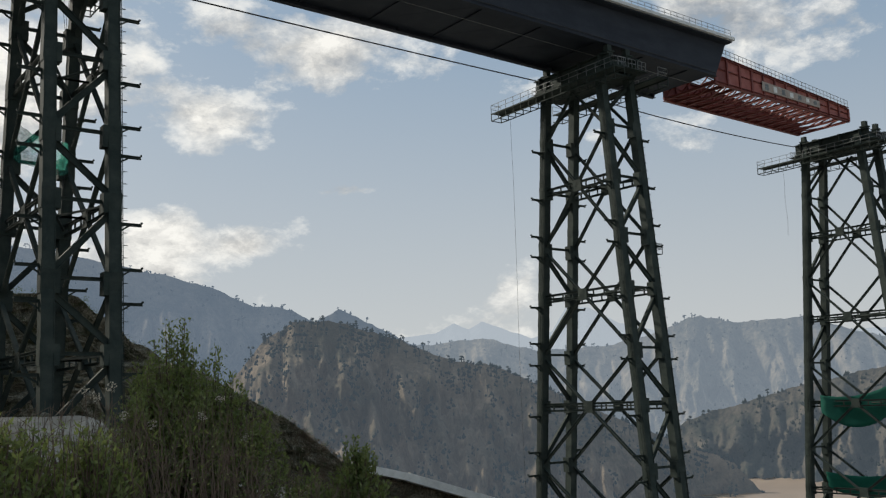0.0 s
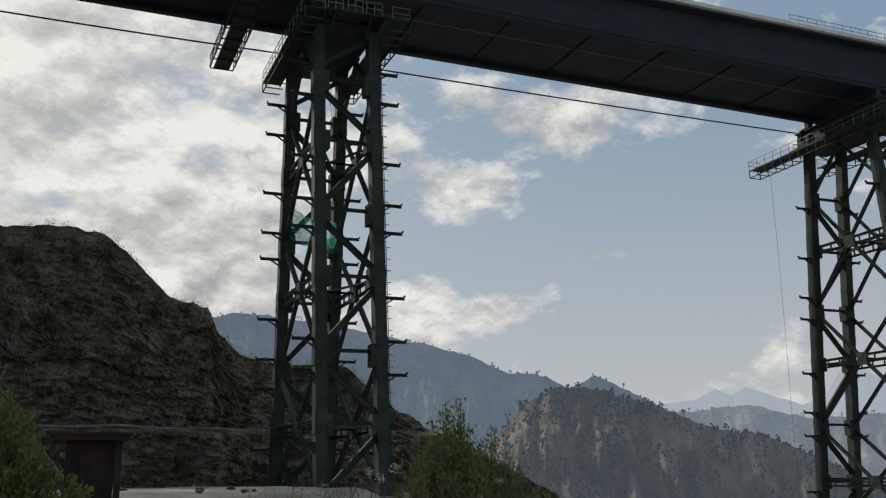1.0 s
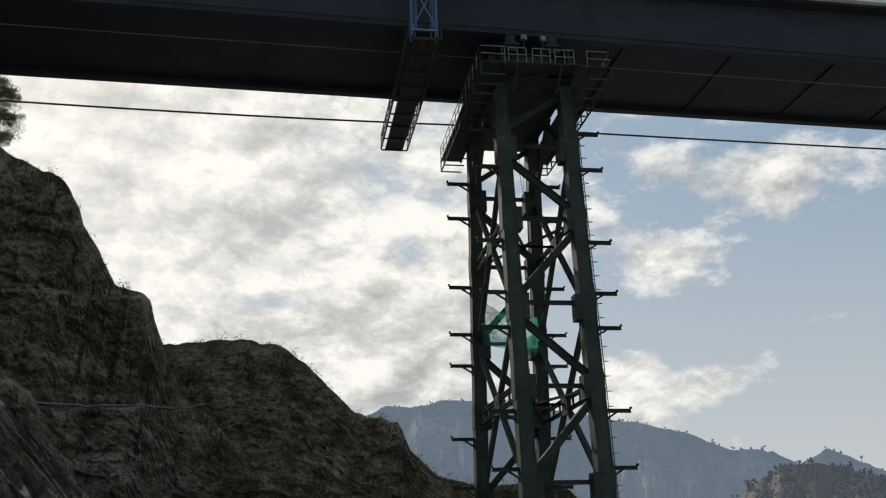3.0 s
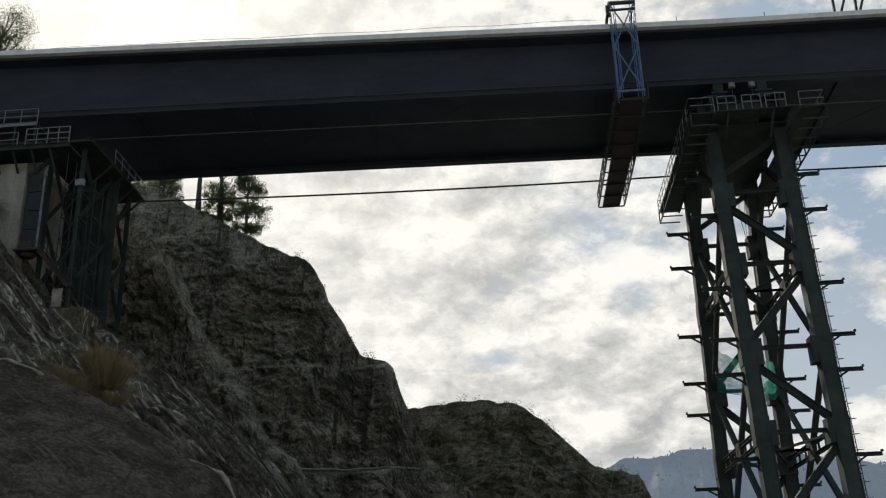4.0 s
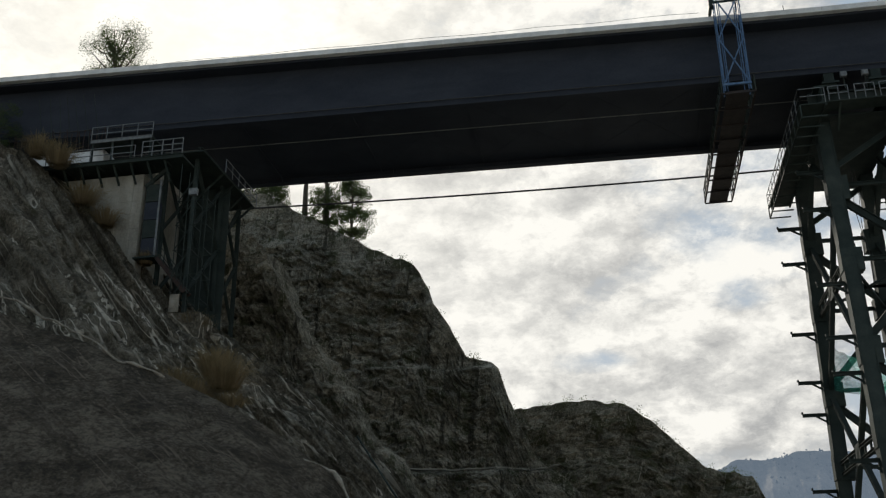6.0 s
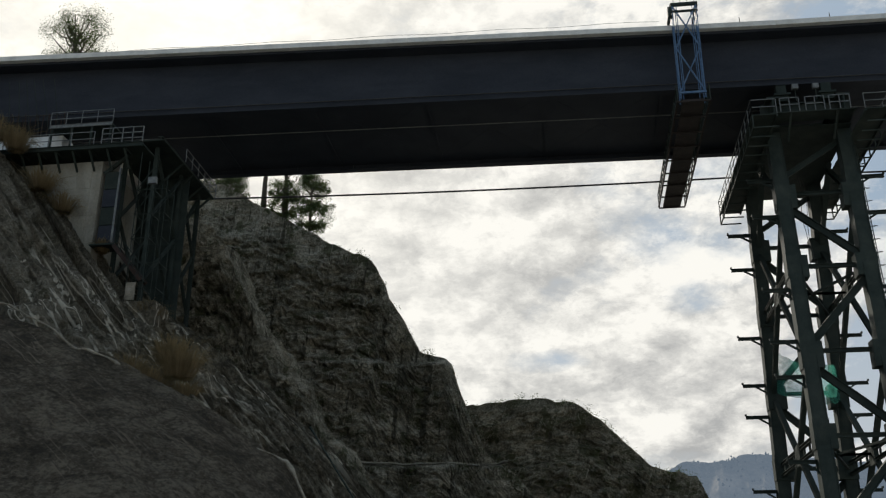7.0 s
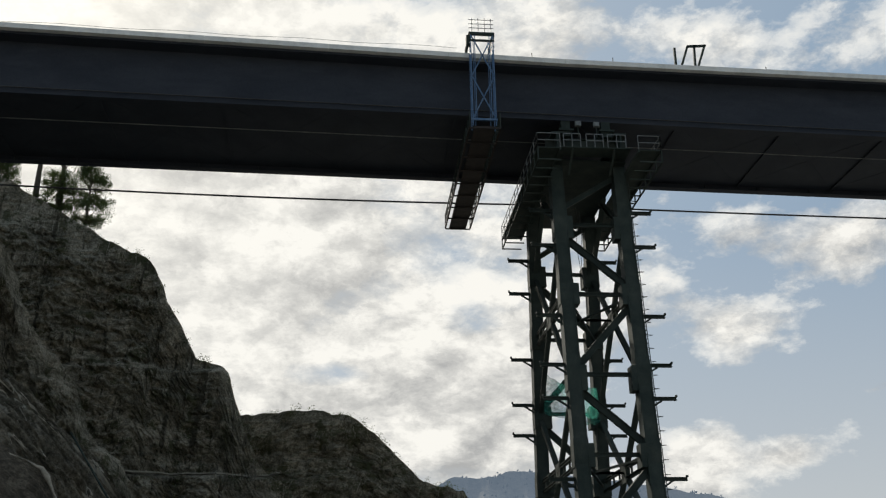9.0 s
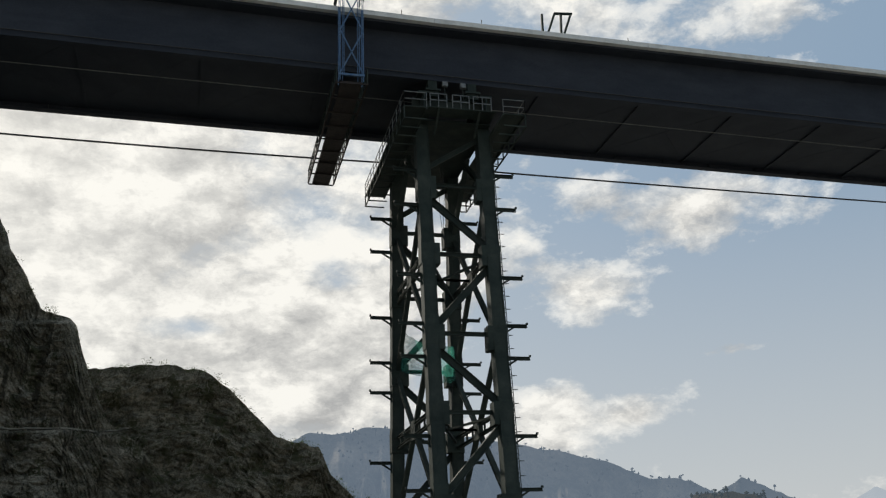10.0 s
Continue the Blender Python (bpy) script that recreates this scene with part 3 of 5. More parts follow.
def shotcrete_lip():
    """The rounded pale hem of the sprayed concrete above the gravel."""
    way_ = [(-38, 44.4, 20.2), (-30.5, 44.3, 17.05), (-27.2, 44.3, 15.4), (-21.7, 44.3, 12.4), (-17.1, 44.3, 9.8), (-13.1, 44.3, 7.35), (-11.0, 44.2, 4.4)]
    pts, rad = [], []
    for a, b in zip(way_, way_[1:]):
        for k in range(16):
            p = Vector(a).lerp(Vector(b), k / 16)
            pts.append(p + Vector((0, 0.3 * fbm(p.x * .5, 2, 1, 3), 0.45 * fbm(p.x * .35, 5, 2, 5) - 0.12)))
            rad.append(0.03 + 0.17 * abs(fbm(p.x * .8, 9, 3, 4)))
    ob = part("trim", tube(Geo(), pts, rad, 7), LIP, smooth=True)
    tagged(ob, "pale rounded edge of sprayed concrete above the gravel", "trim", kind="structure")


shotcrete_lip()


def kerb(name, label, face, height, x0, x1, rise):
    """A low retaining kerb along a bench."""
    v, stride, nv = face
    line = []
    for i in range(0, len(v) // stride, 3):
        col = [p for p in v[i * stride:i * stride + nv] if p[2] < height]
        if col and x0 < col[-1][0] < x1:
            line.append(Vector((col[-1][0], col[-1][1] - 0.25, height + 0.15 * fbm(col[-1][0] * .2, 1, 4, 3))))
    t = thing(name, label, "kerb")
    for a, b in zip(line, line[1:]):
        part("kerb_length", Geo().beam(a, b, 0.4, rise), CONC, t)


kerb("bench_kerb", "pale stone kerb along the hillside bench", FACE2, 1.0, -14, 33, 0.2)
kerb("bench_kerb", "pale stone kerb along the cliff bench", FACE1, 15.2, -27, -6, 0.12)

track = new("pavement_track", mesh_of("pavement_track", *(lambda g: (g.v, g.f))(Geo().beam((57.8, 94.0, -11.1), (66, 94.0, -13.0), 5.0, 0.9).beam((66, 94.0, -13.0), (84, 94.0, -18.4), 5.0, 1.0)), PALE))
tagged(track, "pale concrete track running down the hillside", "road", kind="structure")


# ---- bridge ----
def deck():
    top = thing("bridge_deck", "dark painted steel girder railway bridge deck under construction", "bridge")
    X0, X1 = -95.0, 102.5
    ZB, ZT = 38.3, 42.45

    def camber(x): return 0.0095 * abs(x - 14.0)

    def prism(xa, xb, o0, o1, z0, z1, cut=0.0):
        a, b = axis_y(xa), axis_y(xb)
        ra, rb = (camber(xa), camber(xb)) if z1 > ZT - 0.01 else (0, 0)
        la, lb = (ra, rb) if z0 > ZT - 0.01 else (0, 0)
        return ([(xa, a + o0, z0 + la), (xb, b + o0, z0 + lb), (xb, b + o1, z0 + lb), (xa, a + o1, z0 + la), (xa, a + o0, z1 + ra), (xb + cut, b + o0, z1 + rb), (xb + cut, b + o1, z1 + rb), (xa, a + o1, z1 + ra)],
                [(0, 3, 2, 1), (4, 5, 6, 7), (0, 1, 5, 4), (1, 2, 6, 5), (2, 3, 7, 6), (3, 0, 4, 7)])
    for side, nm in ((-1, "near"), (1, "far")):
        o = side * 5.45
        g = Geo().add(*prism(X0, 14.0, o - 0.02, o + 0.02, ZB, ZT)).add(*prism(14.0, X1, o - 0.02, o + 0.02, ZB, ZT, 2.6))
        part("web", g, DECK, top)
        part("bottom_flange", Geo().add(*prism(X0, X1, o - 0.35, o + 0.35, ZB - 0.05, ZB)), DECK, top)
        for k in range(40):
            x = X0 + 2 + k * 5.0
            ya, yb = sorted((axis_y(x) + o - side * 0.26, axis_y(x) + o - side * 0.03))
            if x < X1: part("stiffener", Geo().box(x - 0.012, x + 0.012, ya, yb, ZB + 0.01, ZT - 0.02), DECK, top)
    part("bottom_plate", Geo().add(*prism(X0, X1, -5.4, 5.4, ZB + 0.47, ZB + 0.50)), DECK, top)
    part("top_slab", Geo().add(*prism(X0, 14.0, -6.6, 6.6, ZT + 0.004, ZT + 0.25)).add(*prism(14.0, X1 + 2.8, -6.6, 6.6, ZT + 0.004, ZT + 0.25)), DECK, top)
    # pale edge strip in lengths with open joints
    x = X0
    first = True
    while x < X1 + 2.5:
        e = min(x + 9.3, X1 + 2.9)
        for o0, o1 in ((-7.05, -6.62), (6.62, 7.05)):
            part("edge_slab", Geo().add(*prism(x + 0.012, e - 0.012, o0, o1, ZT + 0.2, ZT + 0.62)), PALE, top, "pale concrete edge strip" if first else "")
            first = False
        x = e if e < X1 + 2.5 else X1 + 9
    # cross frames and laterals beneath
    for k in range(21):
        x = -82 + k * 9.0
        y = axis_y(x)
        part("cross_beam", Geo().beam((x, y - 5.3, ZB + 0.45), (x, y + 5.3, ZB + 0.45), 0.16, 0.3, "i"), DECK, top)
        part("cross_beam", Geo().beam((x, y - 5.3, ZB + 3.6), (x, y + 5.3, ZB + 3.6), 0.35, 0.6, "i"), DECK, top)
        part("cross_brace", Geo().beam((x, y - 5.2, ZB + 0.5), (x, y, ZB + 3.4), 0.2, 0.2, "i"), DECK, top)
        part("cross_brace", Geo().beam((x, y + 5.2, ZB + 0.5), (x, y, ZB + 3.4), 0.2, 0.2, "i"), DECK, top)
        if x + 9 < X1:
            y2 = axis_y(x + 9)
            for a, b in ((-5.2, 0), (5.2, 0)):
                part("lateral_brace", Geo().beam((x, y + a, ZB + 0.5), (x + 4.5, y + b, ZB + 0.5), 0.12, 0.10, "i"), DECK, top)
                part("lateral_brace", Geo().beam((x + 4.5, y + b, ZB + 0.5), (x + 9, y2 + a, ZB + 0.5), 0.12, 0.10, "i"), DECK, top)
    for o in (-1.4, 1.4):
        part("stringer", Geo().add(*prism(X0, X1, o - 0.15, o + 0.15, ZT - 0.6, ZT)), DECK, top)
    # service pipe on the near web
    part("service_pipe", Geo().beam((X0, axis_y(X0) - 5.62, ZB + 0.55), (X1, axis_y(X1) - 5.62, ZB + 0.55), 0.10, 0.10, "round"), CABLE, top)
    part("service_pipe", Geo().beam((X0, axis_y(X0) - 2.0, ZB - 0.08), (X1, axis_y(X1) - 2.0, ZB - 0.08), 0.08, 0.08, "round"), GALV, top)
    return top


deck()


def railing(name, a, b, height=1.1, step=1.5, mat=GALV, parent=None, w=0.045, rails=2, label="thin galvanised guard railing", group="guard railings"):
    a, b = Vector(a), Vector(b)
    r = parent if parent is not None else thing(name, label, "railing", group)
    n = max(1, round((b - a).length / step))
    for i in range(n + 1):
        p = a.lerp(b, i / n)
        part("post", Geo().beam(p, p + Vector((0, 0, height)), w), mat, r)
    for k in range(rails):
        h = height * (k + 1) / rails
        part("rail", Geo().beam(a + Vector((0, 0, h)), b + Vector((0, 0, h)), w), mat, r)
    return r


railing("deck_railing", (68, axis_y(68) - 6.8, 43.58), (104.8, axis_y(104.8) - 6.8, 43.92), 0.95, 1.25)


def launching_nose():
    t = thing("launching_nose", "red steel launching nose girder on the bridge end", "girder")
    xa, xb = 103.6, 138.0
    z0 = 38.0

    def zt(x): return lerp(41.9, 40.0, (x - xa) / (xb - xa))
    for o in (-4.5, 4.5):
        y0, y1 = axis_y(xa) + o, axis_y(xb) + o
        n = 12
        for i in range(n):
            p, q = lerp(xa, xb, i / n), lerp(xa, xb, (i + 1) / n)
            yp, yq = axis_y(p) + o, axis_y(q) + o
            g = Geo().add([(p, yp, z0), (q, yq, z0), (q, yq, zt(q)), (p, yp, zt(p)), (p, yp + .03, z0), (q, yq + .03, z0), (q, yq + .03, zt(q)), (p, yp + .03, zt(p))],
                          [(0, 1, 2, 3), (7, 6, 5, 4), (0, 4, 5, 1), (3, 2, 6, 7), (0, 3, 7, 4), (1, 5, 6, 2)])
            part("web_panel", g, PINK if o < 0 and i > 0 else RED, t)
            part("stiffener", Geo().beam((p, yp - 0.1, z0), (p, yp - 0.1, zt(p)), 0.28, 0.25), RED, t)
        for za, zb, h in ((z0, z0, 0.45), (zt(xa), zt(xb), 0.35), (lerp(z0, zt(xa), .55), lerp(z0, zt(xb), .55), 0.14)):
            part("chord", Geo().beam((xa, y0 - 0.03, za), (xb, y1 - 0.03, zb), 0.5 if h > .2 else 0.2, h, "i"), RED, t)
        part("end_post", Geo().beam((xb, y1, z0), (xb, y1, zt(xb)), 0.4), RED, t)
    n = 14
    for i in range(n + 1):
        x = lerp(xa, xb, i / n)
        y = axis_y(x)
        part("floor_beam", Geo().beam((x, y - 4.5, z0), (x, y + 4.5, z0), 0.25, 0.35, "i"), RED, t)
        part("upper_beam", Geo().beam((x, y - 4.5, zt(x) - .3), (x, y + 4.5, zt(x) - .3), 0.2, 0.25, "i"), RED, t)
        for s in (-1, 1):
            part("knee_brace", Geo().beam((x, y + s * 4.4, z0 + .2), (x, y, zt(x) - .4), 0.15), RED, t)
        if i < n:
            x2 = lerp(xa, xb, (i + 1) / n)
            s = 1 if i % 2 else -1
            part("lateral", Geo().beam((x, y - 4.5 * s, z0), (x2, axis_y(x2), z0), 0.18), RED, t)
            part("lateral", Geo().beam((x, y + 4.5 * s, z0), (x2, axis_y(x2), z0), 0.18), RED, t)
    # name board with plain letter-sized blocks
    p, q = 114.5, 129.5
    g = Geo()
    o = -4.5 - 0.28
    zz0, zz1 = 38.75, 40.15
    g.add([(p, axis_y(p) + o, zz0), (q, axis_y(q) + o, zz0 - .1), (q, axis_y(q) + o, zz1 - .45), (p, axis_y(p) + o, zz1), (p, axis_y(p) + o + .05, zz0), (q, axis_y(q) + o + .05, zz0 - .1), (q, axis_y(q) + o + .05, zz1 - .45), (p, axis_y(p) + o + .05, zz1)],
          [(0, 1, 2, 3), (7, 6, 5, 4), (0, 4, 5, 1), (3, 2, 6, 7), (0, 3, 7, 4), (1, 5, 6, 2)])
    board = part("name_board", g, SIGN, t, "pale weathered name board")
    for i in range(7):
        x = p + 1.1 + i * 2.1
        h = lerp(zz1, zz1 - .45, (x - p) / (q - p)) - .25
        part("letter_block", Geo().box(x - 0.42, x + 0.42, axis_y(x) + o - .03, axis_y(x) + o - .004, zz0 + .2, h), PALE if i % 2 else GALV, board)
    railing("", (105.5, axis_y(105.5) - 4.6, 42.0), (138, axis_y(138) - 4.6, 40.15), 1.15, 1.0, GALV, t, 0.05)
    railing("", (105.5, axis_y(105.5) + 4.6, 42.0), (138, axis_y(138) + 4.6, 40.15), 1.15, 1.6, GALV, t, 0.05)


launching_nose()


# ---- trestle towers ----
def leg_at(x0, yc, sl, sn, z): return Vector((x0 + sl * 2.475, yc + sn * (5.03 + 0.0836 * (32.4 - z)), z))


def tower(x0, levels, zbot, brackets, label, plat_far, plat_near=9.2, net=False, ladders=(), lattice=True):
    yc = axis_y(x0)
    T = thing("trestle_tower", label, "bridge pier", "trestle towers")
    ztop = 36.2

    def L(sl, sn, z): return leg_at(x0, yc, sl, sn, z)
    for sl in (-1, 1):
        for sn in (-1, 1):
            g = Geo()
            a, b = L(sl, sn, zbot), L(sl, sn, ztop)
            g.beam(a, b, 0.88, 0.90)
            for side in (-1, 1):  # flange edges
                off = Vector((side * 0.46, 0, 0))
                g.beam(a + off, b + off, 0.06, 1.04)
            z = levels[0] + 1.5
            while z > zbot + 2:  # splice plates
                g.beam(L(sl, sn, z), L(sl, sn, z - 0.9), 1.04, 1.04)
                z -= 5.9
            leg = part("leg", g, STEEL, T)
            g = Geo()
            for z in brackets:
                if z < zbot + 1: continue
                p = L(sl, sn, z)
                q = p + Vector((sl * 2.25, 0, 0))
                gb = Geo().beam(p + Vector((sl * .4, 0, 0)), q, 0.26, 0.24, "i")
                gb.beam(p + Vector((sl * .42, 0, -0.62)), p + Vector((sl * 1.25, 0, -0.1)), 0.14, 0.12)
                gb.beam(p + Vector((sl * .48, 0, -0.75)), p + Vector((sl * .48, 0, 0)), 0.2, 0.08)
                gb.box(q.x - 0.06, q.x + 0.06, q.y - 0.12, q.y + 0.12, q.z + 0.12, q.z + 0.26)
                part("bracket", gb, STEEL, T)
            if (sl, sn) in ladders:
                g = Geo()
                off = Vector((sl * 0.62, -0.25, 0))
                for s in (-0.18, 0.18):
                    g.beam(L(sl, sn, zbot) + off + Vector((0, s, 0)), L(sl, sn, ztop - 3) + off + Vector((0, s, 0)), 0.05)
                z = zbot
                while z < ztop - 3:
                    g.beam(L(sl, sn, z) + off + Vector((0, -.18, 0)), L(sl, sn, z) + off + Vector((0, .18, 0)), 0.035)
                    z += 0.33
                z = zbot
                while z < ztop - 3:
                    c = L(sl, sn, z) + off
                    g.beam(c + Vector((0, -.18, 0)), c + Vector((sl * .4, -.1, 0)), 0.03)
                    g.beam(c + Vector((0, .18, 0)), c + Vector((sl * .4, -.1, 0)), 0.03)
                    z += 1.0
                part("ladder", g, STEEL, T, "caged access ladder")
            for k in range(len(levels)):
                for z, hh in ((levels[k], 0.9), (levels[k] - 0.46 * (levels[0] - levels[1]), 0.8)):
                    if z > zbot + 1:
                        p = L(sl, sn, z)
                        part("gusset", Geo().box(p.x - .54 - (.35 if sl > 0 else 0), p.x + .54 + (.35 if sl < 0 else 0), p.y - .5, p.y + .5, z - hh, z + hh), STEEL, leg)
    panel = levels[0] - levels[1]
    for k in range(len(levels)):
        zt_, zb_ = levels[k], levels[k] - panel
        zm = lerp(zt_, zb_, 0.46)
        if zt_ < zbot: break
        for sl in (-1, 1):  # transverse faces: cross braces and a double strut at the crossing
            for sn in (-1, 1):
                part("diagonal", Geo().beam(L(sl, sn, zt_), L(sl, -sn, max(zb_, zbot)), 0.36, 0.30, "i"), STEEL, T)
            part("strut", Geo().beam(L(sl, -1, zm + .35), L(sl, 1, zm + .35), 0.3, 0.26, "i"), STEEL, T)
            part("strut", Geo().beam(L(sl, -1, zm - .45), L(sl, 1, zm - .45), 0.3, 0.22, "i"), STEEL, T)
            wy = (L(sl, 1, zm) - L(sl, -1, zm)).y
            for q in range(1, 8):
                p = L(sl, -1, zm) + Vector((0, wy * q / 8, 0))
                part("strut_post", Geo().beam(p + Vector((0, 0, -.35)), p + Vector((0, 0, .25)), 0.14), STEEL, T)
            c = L(sl, -1, zm).lerp(L(sl, 1, zm), 0.5)
            part("node_plate", Geo().box(c.x - .16, c.x + .16, c.y - .7, c.y + .7, c.z - .75, c.z + .65), STEEL, T)
        for sn in (-1, 1):  # longitudinal faces: zigzag with struts
            part("diagonal", Geo().beam(L(-1, sn, zt_ - .5), L(1, sn, zm + .5), 0.36, 0.50, "i"), STEEL, T)
            part("diagonal", Geo().beam(L(1, sn, zm - .5), L(-1, sn, max(zb_ + .5, zbot)), 0.36, 0.50, "i"), STEEL, T)
            part("strut", Geo().beam(L(-1, sn, zt_ + .35), L(1, sn, zt_ + .35), 0.26, 0.28, "i"), STEEL, T)
            part("strut", Geo().beam(L(-1, sn, zm + .1), L(1, sn, zm + .1), 0.26, 0.28, "i"), STEEL, T)
        part("plan_brace", Geo().beam(L(-1, -1, zm), L(1, 1, zm), 0.18, 0.16), STEEL, T)
        part("plan_brace", Geo().beam(L(1, -1, zm), L(-1, 1, zm), 0.18, 0.16), STEEL, T)
        for sl in (-1, 1):  # vertical faces in the middle
            part("hanger", Geo().beam(L(sl, -1, zm).lerp(L(sl, 1, zm), .5), L(-sl, -1, zm).lerp(L(-sl, 1, zm), .5), 0.16), STEEL, T)
    # upper panel up to the crosshead
    for sl in (-1, 1):
        c = L(sl, -1, 34).lerp(L(sl, 1, 34), .5)
        for sn in (-1, 1):
            part("diagonal", Geo().beam(L(sl, sn, levels[0]), L(sl, -sn * 0.1, 34.2), 0.36, 0.30, "i"), STEEL, T)
    for sn in (-1, 1):
        part("diagonal", Geo().beam(L(-1, sn, levels[0] + 1.6), L(1, sn, 34.0), 0.3, 0.4, "i"), STEEL, T)
    # crosshead
    for sl in (-1, 1):
        part("crosshead_beam", Geo().beam((x0 + sl * 2.475, yc - 6.6, 35.9), (x0 + sl * 2.475, yc + 6.6, 35.9), 0.9, 1.9, "i"), STEEL, T)
    for o in (-5.3, -1.8, 1.8, 5.3):
        part("crosshead_tie", Geo().beam((x0 - 3.2, yc + o, 36.2), (x0 + 3.2, yc + o, 36.2), 0.5, 1.3, "i"), STEEL, T)
    for sl in (-1, 1):
        for o in (-5.45, 5.45):
            g = Geo().box(x0 + sl * 1.6 - .45, x0 + sl * 1.6 + .45, yc + o - .45, yc + o + .45, 36.86, 37.3)
            g.box(x0 + sl * 1.6 - .6, x0 + sl * 1.6 + .6, yc + o - .6, yc + o + .6, 37.3, 37.45).box(x0 + sl * 1.6 - .35, x0 + sl * 1.6 + .35, yc + o - .35, yc + o + .35, 37.45, 38.25)
            part("bearing", g, STEEL, T)
    part("deck_plate", Geo().box(x0 - 2.9, x0 + 2.9, yc - 6.0, yc + 6.3, 34.62, 34.68), STEEL, T)
    # side walkways on hung trusses
    for sl in (-1, 1):
        xi, xo = x0 + sl * 2.95, x0 + sl * 4.65
        far = plat_far if sl < 0 else min(plat_far, 9.5)
        ya, yb = yc - plat_near, yc + far
        z0 = 34.0
        part("walkway", Geo().box(min(xi, xo), max(xi, xo), ya, yb, z0, z0 + 0.07), STEEL, T, "chequered steel walkway")
        for xx in (xi, xo):
            part("truss_chord", Geo().beam((xx, ya, z0 - .05), (xx, yb, z0 - .05), 0.12, 0.16), STEEL, T)
            if xx == xo or far > 10:
                part("truss_chord", Geo().beam((xx, ya, z0 - 0.95), (xx, yb, z0 - 0.95), 0.1, 0.1), STEEL, T)
                y = ya
                while y <= yb + .01:
                    part("truss_post", Geo().beam((xx, y, z0 - .95), (xx, y, z0), 0.09), STEEL, T)
                    y += (yb - ya) / round((yb - ya) / 1.5)
        y = ya
        while y <= yb + .01:
            part("truss_tie", Geo().beam((xi, y, z0 - .95), (xo, y, z0 - .95), 0.09), STEEL, T)
            y += (yb - ya) / round((yb - ya) / 1.5)
        railing("", (xo, ya, z0 + .07), (xo, yb, z0 + .07), 1.15, 1.5, GALV, T, 0.05, 2)
        railing("", (xi, ya, z0 + .07), (xo, ya, z0 + .07), 1.15, 1.5, GALV, T, 0.05, 2)
        railing("", (xi, yb, z0 + .07), (xo, yb, z0 + .07), 1.15, 1.5, GALV, T, 0.05, 2)
    # end galleries before and behind the crosshead
    for s in (-1, 1):
        yg = yc + s * 6.95
        part("walkway", Geo().box(x0 - 2.9, x0 + 2.9, yg - .75, yg + .75, 34.9, 34.97), STEEL, T)
        for xa, xb in ((-2.3, -1.0), (-0.55, 0.75), (1.1, 2.5)):
            railing("", (x0 + xa, yg + s * .75, 34.97), (x0 + xb, yg + s * .75, 34.97), 1.1, 0.65, GALV, T, 0.06, 2)
        for xk in (-1.6, 1.6):
            part("gallery_knee", Geo().beam((x0 + xk, yg + s * .6, 34.85), (x0 + xk, yg - s * 1.2, 33.6), 0.14), STEEL, T)
    return T


A_LEVELS = [29.2 - 11.85 * k for k in range(3)]
B_LEVELS = [28.0 - 13.45 * k for k in range(8)]
C_LEVELS = [27.5 - 13.6 * k for k in range(9)]
A_BR = [30.7, 27.8, 22.15, 18.4, 15.95, 10.35, 6.7, 4.0, -1.4, -4.6]
B_BR = [26.95, 20.9, 16.2, 13.65, 7.3, 2.8, 0.1, -6.2, -10.6, -13.4, -19.5, -24]
tower(18.18, A_LEVELS, -5.4, A_BR, "dark green steel trestle tower standing on the road terrace", 8.2, ladders=((1, -1),))
tower(82.72, B_LEVELS, -62, B_BR, "dark green steel trestle tower standing on the valley slope", 13.4, ladders=((1, -1), (-1, -1), (-1, 1)))
tower(142.74, C_LEVELS, -92, [], "dark green steel trestle tower with green safety nets", 12.8, ladders=((-1, 1), (1, 1)))
for x0, w, z0 in ((18.18, 2.2, -5.4),):
    for sl in (-1, 1):
        for sn in (-1, 1):
            p = leg_at(x0, axis_y(x0), sl, sn, z0)
            f = thing("footing", "concrete pedestal under a tower leg", "footing", "tower footings")
            part("pedestal", Geo().box(p.x - .8, p.x + .8, p.y - .8, p.y + .8, z0 - 2.5, z0), CONC, f)


def rope(x, off, z0, z1, label):
    t = thing("hanging_rope", label, "rope", "hanging ropes")
    y = axis_y(x) + off
    g = Geo()
    tube(g, [Vector((x + 0.12 * math.sin(k * 1.3), y, lerp(z0, z1, k / 8))) for k in range(9)], [0.022] * 9, 4)
    part("rope_line", g, CABLE, t)


rope(79.2, 11.0, 33.0, -45, "thin rope hanging from the tower gallery")
rope(139.6, 9.0, 33.0, 22, "thin rope hanging from the tower gallery")
rope(19.4, 3.0, 34.5, 24, "thin rope hanging inside the tower")
rope(18.9, 2.2, 34.5, 26.5, "thin rope hanging inside the tower")
rope(20.2, 5.6, 34.5, 14, "thin rope hanging inside the tower")


def leg_cage(x0, sl, sn, z):
    """A small railed landing on a tower leg."""
    t = thing("leg_landing", "small railed landing cage on a tower leg", "landing")
    p = leg_at(x0, axis_y(x0), sl, sn, z) + Vector((sl * 1.0, 0, 0))
    part("landing_floor", Geo().box(p.x - .5, p.x + .5, p.y - .5, p.y + .5, z, z + .06), STEEL, t)
    for a, b in (((-.5, -.5), (.5, -.5)), ((.5, -.5), (.5, .5)), ((.5, .5), (-.5, .5))):
        railing("", (p.x + a[0], p.y + a[1], z + .06), (p.x + b[0], p.y + b[1], z + .06), 1.2, 0.9, STEEL, t, 0.06, 2)


leg_cage(82.72, 1, -1, 12.6)


